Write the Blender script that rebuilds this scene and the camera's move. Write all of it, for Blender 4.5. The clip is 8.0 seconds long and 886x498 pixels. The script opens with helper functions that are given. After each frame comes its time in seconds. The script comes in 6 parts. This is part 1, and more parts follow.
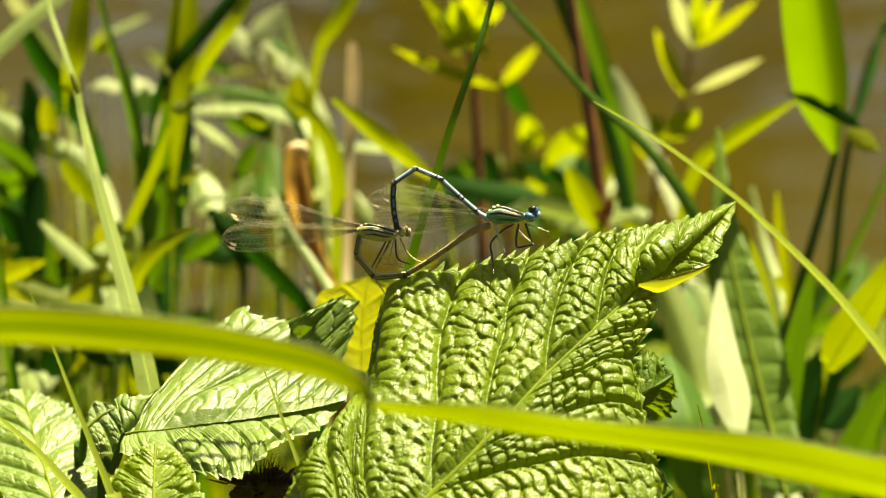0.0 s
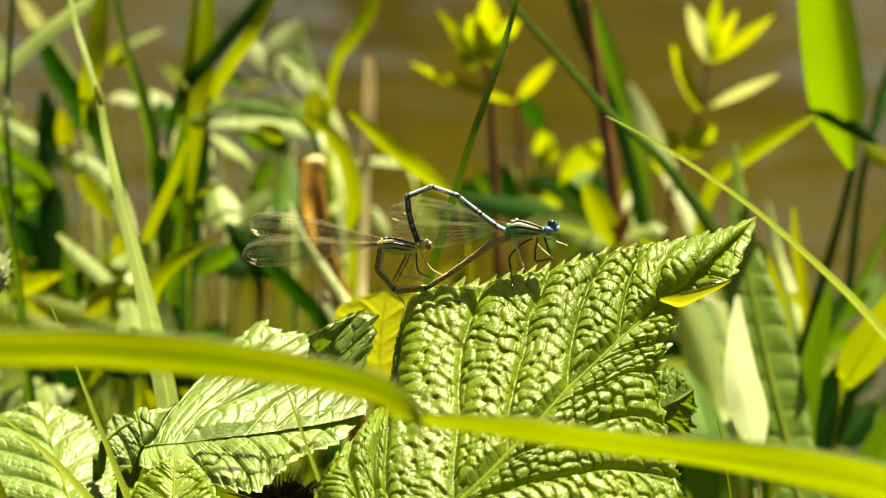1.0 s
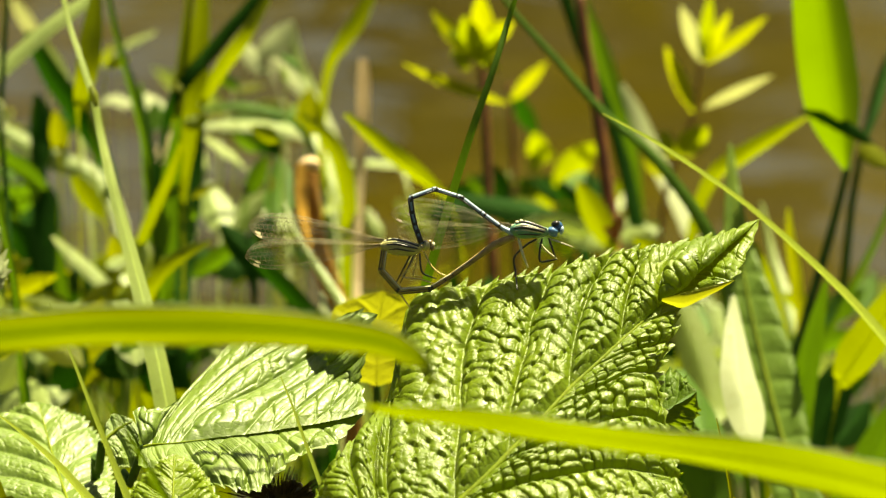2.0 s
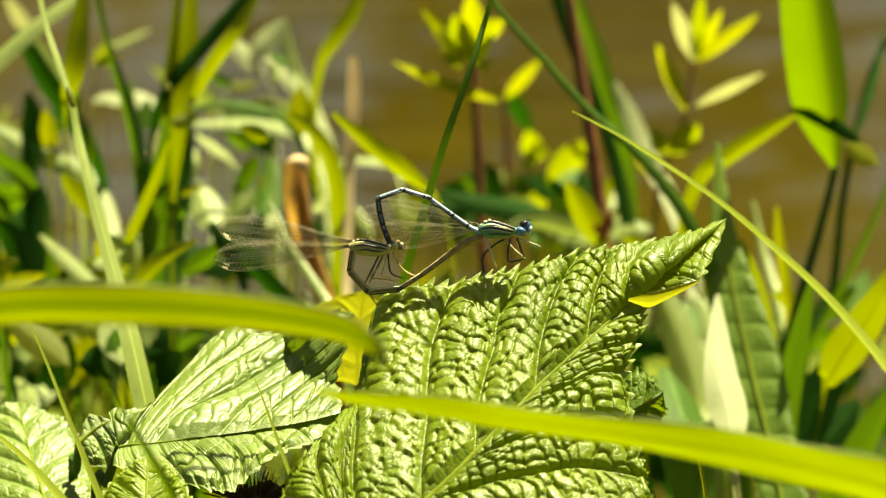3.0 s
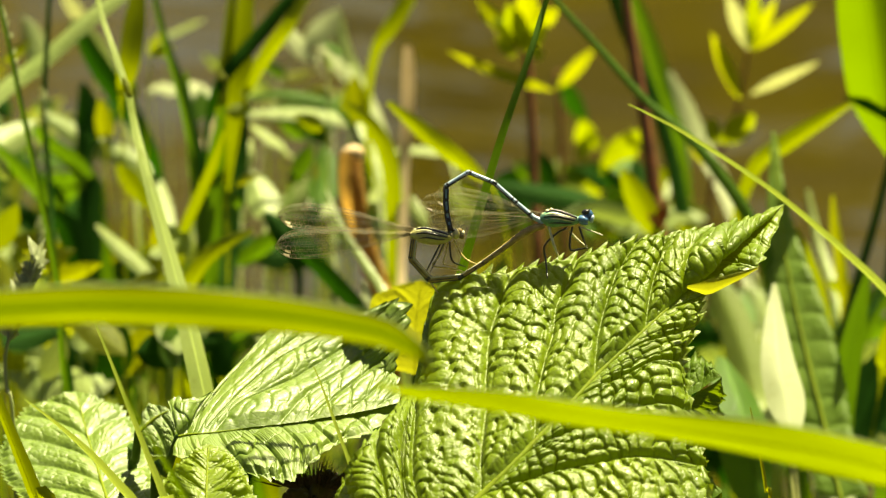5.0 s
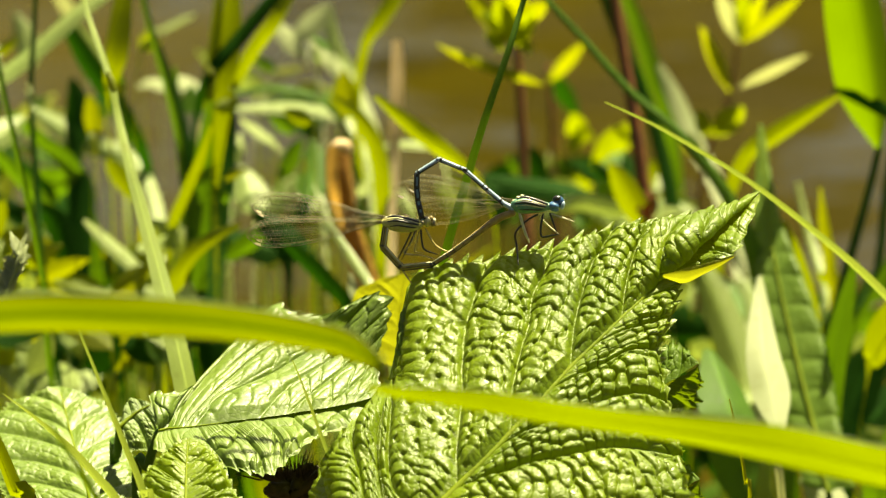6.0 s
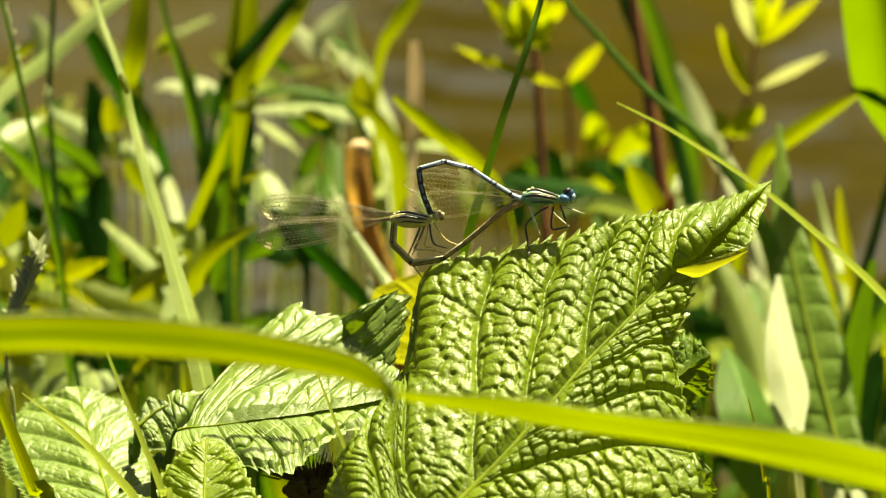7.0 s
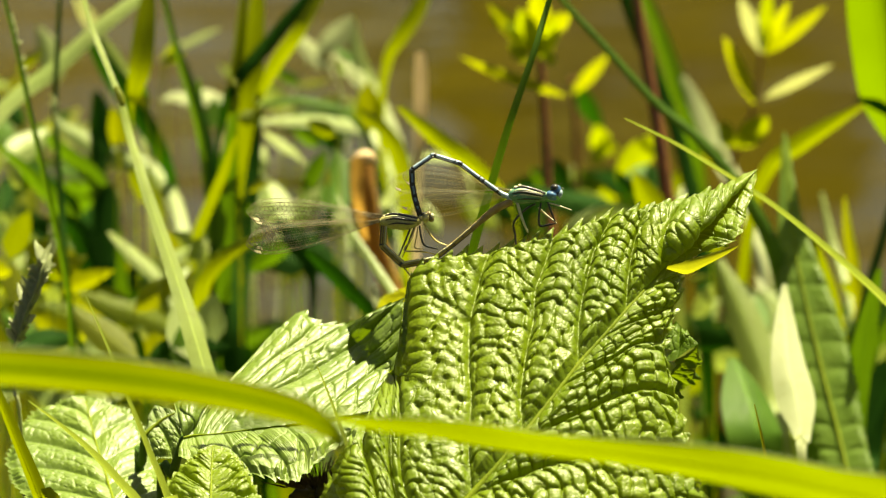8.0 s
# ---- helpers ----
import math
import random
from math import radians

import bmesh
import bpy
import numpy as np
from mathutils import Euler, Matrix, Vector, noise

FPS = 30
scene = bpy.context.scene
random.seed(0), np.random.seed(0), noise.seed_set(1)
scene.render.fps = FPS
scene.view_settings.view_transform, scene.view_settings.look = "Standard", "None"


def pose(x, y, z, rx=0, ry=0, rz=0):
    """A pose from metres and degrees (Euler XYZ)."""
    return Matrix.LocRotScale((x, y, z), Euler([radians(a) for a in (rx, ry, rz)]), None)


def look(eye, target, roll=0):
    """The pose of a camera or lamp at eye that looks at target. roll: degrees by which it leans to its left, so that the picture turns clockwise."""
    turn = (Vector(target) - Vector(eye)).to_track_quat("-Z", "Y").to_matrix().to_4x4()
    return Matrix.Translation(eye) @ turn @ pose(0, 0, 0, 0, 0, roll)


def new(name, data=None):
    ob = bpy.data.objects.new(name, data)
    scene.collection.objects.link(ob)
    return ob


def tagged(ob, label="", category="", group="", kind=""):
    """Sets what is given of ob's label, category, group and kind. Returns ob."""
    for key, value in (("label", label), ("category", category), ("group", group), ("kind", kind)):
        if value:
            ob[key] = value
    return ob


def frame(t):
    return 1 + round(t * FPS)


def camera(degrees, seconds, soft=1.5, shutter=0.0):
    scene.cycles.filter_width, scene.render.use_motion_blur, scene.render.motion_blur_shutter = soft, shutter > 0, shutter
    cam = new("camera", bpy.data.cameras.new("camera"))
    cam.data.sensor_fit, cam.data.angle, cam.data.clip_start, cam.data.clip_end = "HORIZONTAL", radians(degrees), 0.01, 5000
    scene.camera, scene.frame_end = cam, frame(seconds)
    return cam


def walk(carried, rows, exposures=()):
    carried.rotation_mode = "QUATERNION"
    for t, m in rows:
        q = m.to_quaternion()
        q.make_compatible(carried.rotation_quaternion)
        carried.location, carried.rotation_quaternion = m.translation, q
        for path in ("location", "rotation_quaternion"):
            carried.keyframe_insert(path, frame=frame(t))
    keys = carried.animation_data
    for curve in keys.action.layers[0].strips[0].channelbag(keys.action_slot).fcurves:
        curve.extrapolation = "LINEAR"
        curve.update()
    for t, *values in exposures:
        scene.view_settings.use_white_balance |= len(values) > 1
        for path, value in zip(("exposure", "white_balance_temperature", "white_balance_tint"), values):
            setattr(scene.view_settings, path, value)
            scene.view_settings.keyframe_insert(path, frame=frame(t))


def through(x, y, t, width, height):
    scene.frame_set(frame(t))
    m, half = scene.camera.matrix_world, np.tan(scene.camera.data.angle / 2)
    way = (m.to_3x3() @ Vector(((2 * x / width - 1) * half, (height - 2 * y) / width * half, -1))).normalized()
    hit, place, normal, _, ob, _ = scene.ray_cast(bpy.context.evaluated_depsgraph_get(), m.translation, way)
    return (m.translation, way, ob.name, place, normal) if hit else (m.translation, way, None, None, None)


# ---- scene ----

# ------------------------------------------------------------------ camera
EYE, AIM = (0.0, -0.67, 0.49), (0.0, 0.0, 0.35)
START = look(EYE, AIM)
AXES = START.to_3x3()
FOCAL = 784 / math.tan(radians(7))
FAR = 0.687  # distance of the damselflies from the eye

cam = camera(14, 8.0, soft=1.3)
cam.data.dof.use_dof = True
cam.data.dof.focus_distance = 0.684
cam.data.dof.aperture_fstop = 23.0

# seconds; millimetres to the right and up; degrees of pan, tilt and roll
HELD = [
    (0, 0.00, 0.00, 0.000, 0.000, 0.000), (0.5, -2.58, -0.34, -0.008, 0.120, 0.084),
    (1, -2.52, -0.12, 0.110, 0.238, 0.228), (1.5, -2.85, -0.76, -0.021, 0.298, 0.178),
    (2, -5.25, -1.70, -0.141, 0.351, 0.097), (2.2, -2.17, -2.02, -0.147, 0.381, 0.166),
    (3.3, 4.69, 0.00, 0.498, 0.215, 0.194), (3.5, 5.08, -0.56, 0.632, 0.237, 0.316),
    (4, 5.54, 0.17, 0.814, 0.100, 0.108), (4.5, 1.38, 0.79, 0.922, 0.060, 0.197),
    (4.7, 1.45, -0.54, 0.958, 0.105, 0.009), (5.8, 4.82, -0.11, 1.004, -0.012, 0.032),
    (6, 7.93, -0.96, 1.172, 0.013, -0.248), (6.5, 5.91, -0.55, 1.227, 0.039, -0.089),
    (7, 7.97, -2.29, 1.465, 0.105, -0.353), (7.5, 7.27, -2.71, 1.458, 0.205, -0.234),
    (8, 7.78, -4.25, 1.545, 0.389, -0.415),
]


def held(dx, dy, pan, tilt, roll):
    turn = pose(0, 0, 0, 0, pan, 0) @ pose(0, 0, 0, tilt, 0, 0) @ pose(0, 0, 0, 0, 0, roll)
    return START @ Matrix.Translation((dx / 1000, dy / 1000, 0)) @ turn


walk(cam, [(t, held(*r)) for t, *r in HELD], [(0.0, 1.86, 7100, 6), (8.0, 1.86, 7100, 6)])

# ------------------------------------------------------------------ light
SUN = Vector((0.24, 0.30, 0.92)).normalized()
world = bpy.data.worlds.new("sky")
scene.world = world
world.use_nodes = True
wn = world.node_tree.nodes
sky = wn.new("ShaderNodeTexSky")
sky.sky_type, sky.sun_disc = "NISHITA", False
sky.dust_density, sky.ozone_density = 4.0, 0.4
sky.sun_elevation, sky.sun_rotation = math.asin(SUN.z), math.atan2(SUN.x, SUN.y)
world.node_tree.links.new(sky.outputs[0], wn["Background"].inputs[0])
wn["Background"].inputs[1].default_value = 0.020
sun = new("sun", bpy.data.lights.new("sun", "SUN"))
sun.data.energy, sun.data.angle, sun.data.color = 5.0, radians(0.5), (1.0, 0.925, 0.61)
sun.matrix_world = look(SUN * 5, (0, 0, 0))

# ------------------------------------------------------------------ tools


def at(x, y, d):
    """The place at distance d along the view from the first standpoint; x to the right and y down, 1568 across the view."""
    return START @ Vector(((x - 784) / FOCAL * d, (441 - y) / FOCAL * d, -d))


def at_all(x, y, d):
    m = np.array(START)
    p = np.stack([(x - 784) / FOCAL * d, (441 - y) / FOCAL * d, -d], -1)
    return p @ m[:3, :3].T + m[:3, 3]


def spline(points, n):
    """n places along a smooth curve through the points."""
    p = np.array(points, float)
    if len(p) == 2:
        return p[0] + np.linspace(0, 1, n)[:, None] * (p[1] - p[0])
    q = np.vstack([2 * p[0] - p[1], p, 2 * p[-1] - p[-2]])
    u = np.linspace(0, len(p) - 1, n)
    i = np.minimum(u.astype(int), len(p) - 2)
    f = (u - i)[:, None]
    a, b, c, e = q[i], q[i + 1], q[i + 2], q[i + 3]
    return 0.5 * (2 * b + (c - a) * f + (2 * a - 5 * b + 4 * c - e) * f ** 2 + (3 * b - a - 3 * c + e) * f ** 3)


def unit(v):
    return v / np.maximum(np.linalg.norm(v, axis=-1, keepdims=True), 1e-12)


LATTICE = np.random.RandomState(3).rand(64, 64)


def value_noise(x, y):
    i, j = np.floor(x).astype(int), np.floor(y).astype(int)
    f, g = x - i, y - j
    f, g = f * f * (3 - 2 * f), g * g * (3 - 2 * g)
    a, b = LATTICE[i % 64, j % 64], LATTICE[(i + 1) % 64, j % 64]
    c, e = LATTICE[i % 64, (j + 1) % 64], LATTICE[(i + 1) % 64, (j + 1) % 64]
    return (a + (b - a) * f) * (1 - g) + (c + (e - c) * f) * g - 0.5


def cells(a, b):
    """Rounded cells of uneven size: 0 on the lines between them, rising to 1 inside."""
    i, j = np.floor(a).astype(int), np.floor(b).astype(int)
    first, second = np.full(a.shape, 9.0), np.full(a.shape, 9.0)
    for di in (-1, 0, 1):
        for dj in (-1, 0, 1):
            p, q = i + di, j + dj
            ox = 0.5 + 0.75 * (LATTICE[p % 64, q % 64] - 0.5)
            oy = 0.5 + 0.75 * (LATTICE[(q + 17) % 64, (p + 31) % 64] - 0.5)
            dist = np.hypot(p + ox - a, q + oy - b)
            second = np.minimum(second, np.maximum(first, dist))
            first = np.minimum(first, dist)
    return np.clip(1 - (first * 1.25) ** 2, 0, 1), np.clip((second - first) * 5, 0, 1)


class Shape:
    """Vertices, faces and texture places of one mesh, gathered piece by piece."""

    def __init__(self):
        self.v, self.f, self.uv, self.m, self.count = [], [], [], [], 0

    def grid(self, p, uv=None, slot=0, closed=False):
        n, k = p.shape[:2]
        base = self.count
        self.v.append(p.reshape(-1, 3))
        self.uv.append((np.zeros((n, k, 2)) if uv is None else uv).reshape(-1, 2))
        idx = base + np.arange(n * k).reshape(n, k)
        if closed:
            idx = np.hstack([idx, idx[:, :1]])
        quads = np.stack([idx[:-1, :-1], idx[1:, :-1], idx[1:, 1:], idx[:-1, 1:]], -1).reshape(-1, 4)
        self.f.append(quads)
        self.m.append(np.full(len(quads), slot))
        self.count += n * k
        return self

    def tube(self, path, radii, sides=8, slot=0, flat=1.0, n=0):
        """A rounded rod through world places; the radii taper along it."""
        path = np.array([tuple(p) for p in path], float)
        n = n or max(2, len(path) if len(path) == 2 else 6 * len(path))
        p, r = spline(path, n), np.maximum(spline(np.array(radii, float)[:, None], n)[:, 0], 1e-6)
        t = unit(np.gradient(p, axis=0))
        ahead = np.array(AXES.col[2]) * np.ones_like(t)
        a = unit(np.cross(t, ahead) + 1e-9)
        b = np.cross(a, t)
        # rounded ends
        p = np.vstack([p[:1] - t[:1] * r[0] * 0.4, p, p[-1:] + t[-1:] * r[-1] * 0.4])
        a, b = np.vstack([a[:1], a, a[-1:]]), np.vstack([b[:1], b, b[-1:]])
        r = np.concatenate([[r[0] * 0.45], r, [r[-1] * 0.45]])
        w = np.linspace(0, 2 * np.pi, sides, endpoint=False)
        ring = p[:, None] + r[:, None, None] * (a[:, None] * np.cos(w)[None, :, None] + flat * b[:, None] * np.sin(w)[None, :, None])
        length = np.linspace(0, 1, len(p))
        uv = np.stack([np.tile(w / 6.283, (len(p), 1)), np.tile(length[:, None], (1, sides))], -1)
        first = self.count
        self.grid(ring, uv, slot, closed=True)
        for start, flip in ((first, False), (first + (len(p) - 1) * sides, True)):
            cap = np.arange(start, start + sides)
            self.f.append([tuple(cap if flip else cap[::-1])])
            self.m.append(np.array([slot]))
        return self

    def ribbon(self, path, widths, n=40, across=8, fold=0.18, roll=0.0, slot=0, ripple=0.0, phase=0.0):
        """A grass blade: a strip with a crease along its middle. path: world places; widths in metres."""
        p, w = spline(path, n), np.maximum(spline(np.array(widths, float)[:, None], n)[:, 0], 2e-5)
        t = unit(np.gradient(p, axis=0))
        ahead = np.array(AXES.col[2]) * np.ones_like(t)
        side = unit(np.cross(ahead, t))
        normal = np.cross(t, side)
        turn = roll * np.ones(n) if np.isscalar(roll) else np.interp(np.linspace(0, 1, n), np.linspace(0, 1, len(roll)), roll)
        turn = np.radians(turn)[:, None]
        side, normal = side * np.cos(turn) + normal * np.sin(turn), normal * np.cos(turn) - side * np.sin(turn)
        s = np.linspace(-1, 1, across + 1)
        run = np.concatenate([[0], np.cumsum(np.linalg.norm(np.diff(p, axis=0), axis=1))])
        sag = -fold * np.abs(s) ** 1.3
        wave = ripple * np.sin(run[:, None] * 160 + phase + 2.2 * s) * np.abs(s)
        q = p[:, None] + side[:, None] * (s[None, :, None] * w[:, None, None] / 2) + normal[:, None] * ((sag + wave) * w[:, None] / 2)[..., None]
        uv = np.stack([np.tile((s + 1) / 2, (n, 1)), np.tile(run[:, None] * 100, (1, across + 1))], -1)
        return self.grid(q, uv, slot)

    def data(self, name, origin, materials, smooth=True):
        v = np.vstack(self.v) - np.array(origin)
        faces = [tuple(int(i) for i in q) for block in self.f for q in block]
        mesh = bpy.data.meshes.new(name)
        mesh.from_pydata(v.tolist(), [], faces)
        uv = np.vstack(self.uv)
        loops = np.empty(len(mesh.loops), int)
        mesh.loops.foreach_get("vertex_index", loops)
        layer = mesh.uv_layers.new(name="along")
        layer.data.foreach_set("uv", uv[loops].astype(np.float32).ravel())
        for m in materials if isinstance(materials, (list, tuple)) else [materials]:
            mesh.materials.append(m)
        mesh.polygons.foreach_set("material_index", np.concatenate(self.m).astype(np.int32))
        mesh.polygons.foreach_set("use_smooth", [smooth] * len(mesh.polygons))
        mesh.update()
        return mesh


def single(name, shape, material, origin, label, category, group="", kind=""):
    ob = new(name, shape.data(name, origin, material))
    ob.location = origin
    return tagged(ob, label, category, group, kind)


def root(name, origin, label, category, group=""):
    ob = new(name)
    ob.location, ob.empty_display_size = origin, 0.01
    return tagged(ob, label, category, group)


def part(name, shape, material, parent, label="", pivot=None):
    """One mesh under a thing or a part. pivot: the world place about which it turns."""
    top = parent.parent or parent
    base = Vector(top.location) + (Vector(parent.location) if parent.parent else Vector())
    own = Vector(pivot) if pivot is not None else base
    ob = new(name, shape.data(name, own, material))
    ob.parent = parent
    ob.location = own - base
    return tagged(ob, label)


def ground_height(x, y):
    """The bank: a low shelf that dips under the water, the river's bed and an unseen far rise added to darken the
    water's reflections.
    """
    z = np.interp(y, [-60, -3, 0.35, 0.62, 0.95, 2, 13, 14.5, 20, 30, 60, 400], [0.3, 0.12, 0.10, 0.04, -0.12, -0.3, -0.3, 3.0, 10.0, 17.0, 20.0, 22.0])
    return z + 0.012 * value_noise(np.asarray(x) * 14 + 7, np.asarray(y) * 14 + 3)


def rooted(points, lean=(0.0, 0.0)):
    """World places of a plant, continued down into the ground below its last place."""
    p = [tuple(at(*q)) for q in points]
    x, y, z = p[-1]
    gx, gy = x + lean[0], y + lean[1]
    gz = float(ground_height(np.array(gx), np.array(gy))) - 0.004
    mid = ((x + gx) / 2 + lean[0] * 0.2, (y + gy) / 2, (z + gz) / 2)
    return p + [mid, (gx, gy, gz)]


def size(w, d):
    return w * d / FOCAL

# ------------------------------------------------------------------ materials


def material(name):
    m = bpy.data.materials.new(name)
    m.use_nodes = True
    return m, m.node_tree.nodes, m.node_tree.links


def ramp(nodes, links, value, low, high, a=0.35, b=0.65):
    r = nodes.new("ShaderNodeValToRGB")
    r.color_ramp.elements[0].position, r.color_ramp.elements[1].position = a, b
    r.color_ramp.elements[0].color, r.color_ramp.elements[1].color = (*low, 1), (*high, 1)
    links.new(value, r.inputs[0])
    return r.outputs[0]


def grain(nodes, links, scale, detail=4.0, kind="Object"):
    c = nodes.new("ShaderNodeTexCoord")
    n = nodes.new("ShaderNodeTexNoise")
    n.inputs["Scale"].default_value, n.inputs["Detail"].default_value = scale, detail
    links.new(c.outputs[kind], n.inputs["Vector"])
    return n.outputs["Fac"]


def blend(nodes, links, fac, a, b, mode="MIX"):
    x = nodes.new("ShaderNodeMix")
    x.data_type, x.blend_type = "RGBA", mode
    for socket, value in ((x.inputs[0], fac), (x.inputs[6], a), (x.inputs[7], b)):
        if isinstance(value, (int, float)):
            socket.default_value = value
        elif isinstance(value, tuple):
            socket.default_value = (*value, 1)
        else:
            links.new(value, socket)
    return x.outputs[2]


def sums(nodes, links, op, a, b=None):
    x = nodes.new("ShaderNodeMath")
    x.operation = op
    for socket, value in zip(x.inputs, (a, b)):
        if isinstance(value, (int, float)):
            socket.default_value = value
        elif value is not None:
            links.new(value, socket)
    return x.outputs[0]


def leaf_green(name, dark, light, through, share=0.4, rough=0.38, veins="stripe", gloss=0.5, bump=0.25, band=None):
    """Living leaf: a glossy skin, and light that comes through from behind."""
    m, nodes, links = material(name)
    coarse = grain(nodes, links, 55, 3)
    fine = grain(nodes, links, 1300, 3)
    colour = ramp(nodes, links, coarse, dark, light)
    glow = blend(nodes, links, coarse, tuple(0.8 * c for c in through), tuple(min(1, 1.15 * c) for c in through))
    uv = nodes.new("ShaderNodeUVMap")
    uv.uv_map = "along"
    xy = nodes.new("ShaderNodeSeparateXYZ")
    links.new(uv.outputs[0], xy.inputs[0])
    height = fine
    if veins == "stripe":
        fine_lines = sums(nodes, links, "SINE", sums(nodes, links, "MULTIPLY", xy.outputs[0], 95.0))
        mask = sums(nodes, links, "MULTIPLY", sums(nodes, links, "ADD", fine_lines, 1.0), 0.16)
        colour = blend(nodes, links, mask, colour, tuple(0.45 * c for c in light))
        glow = blend(nodes, links, mask, glow, tuple(0.45 * c for c in through))
        rib = sums(nodes, links, "ABSOLUTE", sums(nodes, links, "SUBTRACT", xy.outputs[0], 0.5))
        rib = sums(nodes, links, "LESS_THAN", rib, 0.035)
        colour = blend(nodes, links, sums(nodes, links, "MULTIPLY", rib, 0.6), colour, tuple(min(1, 1.9 * c) for c in light))
        height = sums(nodes, links, "ADD", fine, sums(nodes, links, "MULTIPLY", fine_lines, 0.5))
        if band:  # the fold's shade, painted as a deeper green along the blade's middle
            away = sums(nodes, links, "ABSOLUTE", sums(nodes, links, "SUBTRACT", xy.outputs[0], 0.5))
            soft = nodes.new("ShaderNodeMapRange")
            soft.interpolation_type = "SMOOTHSTEP"
            soft.inputs[1].default_value, soft.inputs[2].default_value, soft.inputs[3].default_value, soft.inputs[4].default_value = 0.05, 0.38, 0.75, 0.0
            links.new(away, soft.inputs[0])
            colour = blend(nodes, links, soft.outputs[0], colour, tuple(band * c for c in dark))
            glow = blend(nodes, links, soft.outputs[0], glow, tuple(band * c * k for c, k in zip(through, (0.75, 1.0, 1.0))))
    elif veins == "net":
        where = nodes.new("ShaderNodeTexCoord")
        crackle = nodes.new("ShaderNodeTexVoronoi")
        crackle.feature = "DISTANCE_TO_EDGE"
        crackle.inputs["Scale"].default_value = 680
        links.new(where.outputs["Object"], crackle.inputs["Vector"])
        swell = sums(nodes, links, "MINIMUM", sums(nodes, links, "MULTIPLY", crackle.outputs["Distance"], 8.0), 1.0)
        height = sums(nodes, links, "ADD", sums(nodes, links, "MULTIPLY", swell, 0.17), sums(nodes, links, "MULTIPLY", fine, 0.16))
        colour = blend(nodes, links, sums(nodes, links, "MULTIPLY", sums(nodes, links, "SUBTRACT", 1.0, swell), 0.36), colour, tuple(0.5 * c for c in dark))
    spots = ramp(nodes, links, grain(nodes, links, 420, 2), (0.72, 0.66, 0.5), (1, 1, 1), 0.28, 0.42)
    colour = blend(nodes, links, 0.6, colour, spots, "MULTIPLY")
    skin = nodes["Principled BSDF"]
    links.new(colour, skin.inputs["Base Color"])
    links.new(ramp(nodes, links, fine, (rough - 0.08,) * 3, (rough + 0.12,) * 3), skin.inputs["Roughness"])
    skin.inputs["Specular IOR Level"].default_value = gloss
    relief = nodes.new("ShaderNodeBump")
    relief.inputs["Strength"].default_value, relief.inputs["Distance"].default_value = bump, 0.0004
    links.new(height, relief.inputs["Height"])
    links.new(relief.outputs[0], skin.inputs["Normal"])
    shine = nodes.new("ShaderNodeBsdfTranslucent")
    links.new(glow, shine.inputs[0])
    mix = nodes.new("ShaderNodeMixShader")
    mix.inputs[0].default_value = share
    links.new(skin.outputs[0], mix.inputs[1])
    links.new(shine.outputs[0], mix.inputs[2])
    links.new(mix.outputs[0], nodes["Material Output"].inputs[0])
    return m


def plain(name, dark, light, rough=0.5, scale=300, metal=0.0, bump=0.3, gloss=0.5, coat=0.0):
    m, nodes, links = material(name)
    g = grain(nodes, links, scale, 4)
    b = nodes["Principled BSDF"]
    links.new(ramp(nodes, links, g, dark, light), b.inputs["Base Color"])
    b.inputs["Roughness"].default_value, b.inputs["Metallic"].default_value = rough, metal
    b.inputs["Specular IOR Level"].default_value, b.inputs["Coat Weight"].default_value = gloss, coat
    relief = nodes.new("ShaderNodeBump")
    relief.inputs["Strength"].default_value, relief.inputs["Distance"].default_value = bump, 0.3 / scale
    links.new(grain(nodes, links, scale * 4, 3), relief.inputs["Height"])
    links.new(relief.outputs[0], b.inputs["Normal"])
    return m


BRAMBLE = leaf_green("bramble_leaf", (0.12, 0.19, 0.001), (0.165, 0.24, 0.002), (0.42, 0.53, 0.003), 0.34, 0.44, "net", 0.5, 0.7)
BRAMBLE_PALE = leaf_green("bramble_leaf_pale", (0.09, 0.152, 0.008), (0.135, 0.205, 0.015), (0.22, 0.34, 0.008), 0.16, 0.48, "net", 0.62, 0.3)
# the same bramble leaf with shade put into its colour
BRAMBLE_SHADED = leaf_green("bramble_leaf_shaded", (0.06, 0.12, 0.006), (0.10, 0.17, 0.010), (0.20, 0.30, 0.006), 0.3, 0.5, "net", 0.2, 0.35)
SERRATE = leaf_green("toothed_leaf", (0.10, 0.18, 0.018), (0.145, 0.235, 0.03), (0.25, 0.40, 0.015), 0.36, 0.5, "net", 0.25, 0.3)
MIDRIB = leaf_green("leaf_midrib", (0.16, 0.22, 0.006), (0.21, 0.27, 0.010), (0.40, 0.46, 0.02), 0.3, 0.6, "none", 0.15)
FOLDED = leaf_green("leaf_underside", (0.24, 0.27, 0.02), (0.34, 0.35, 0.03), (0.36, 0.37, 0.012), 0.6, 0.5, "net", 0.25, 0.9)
YOUNG = leaf_green("young_leaf", (0.14, 0.20, 0.006), (0.20, 0.26, 0.010), (0.31, 0.37, 0.004), 0.55, 0.5, gloss=0.2)
GRASS = leaf_green("grass_green", (0.058, 0.135, 0.012), (0.092, 0.19, 0.018), (0.17, 0.33, 0.006), 0.42, 0.5, gloss=0.15)
# dark grass, also for blades in shade: the shade is put into its green
GRASS_DARK_SHADED = leaf_green("grass_dark_shaded", (0.011, 0.042, 0.004), (0.019, 0.066, 0.007), (0.026, 0.11, 0.002), 0.35, 0.6, gloss=0.03)
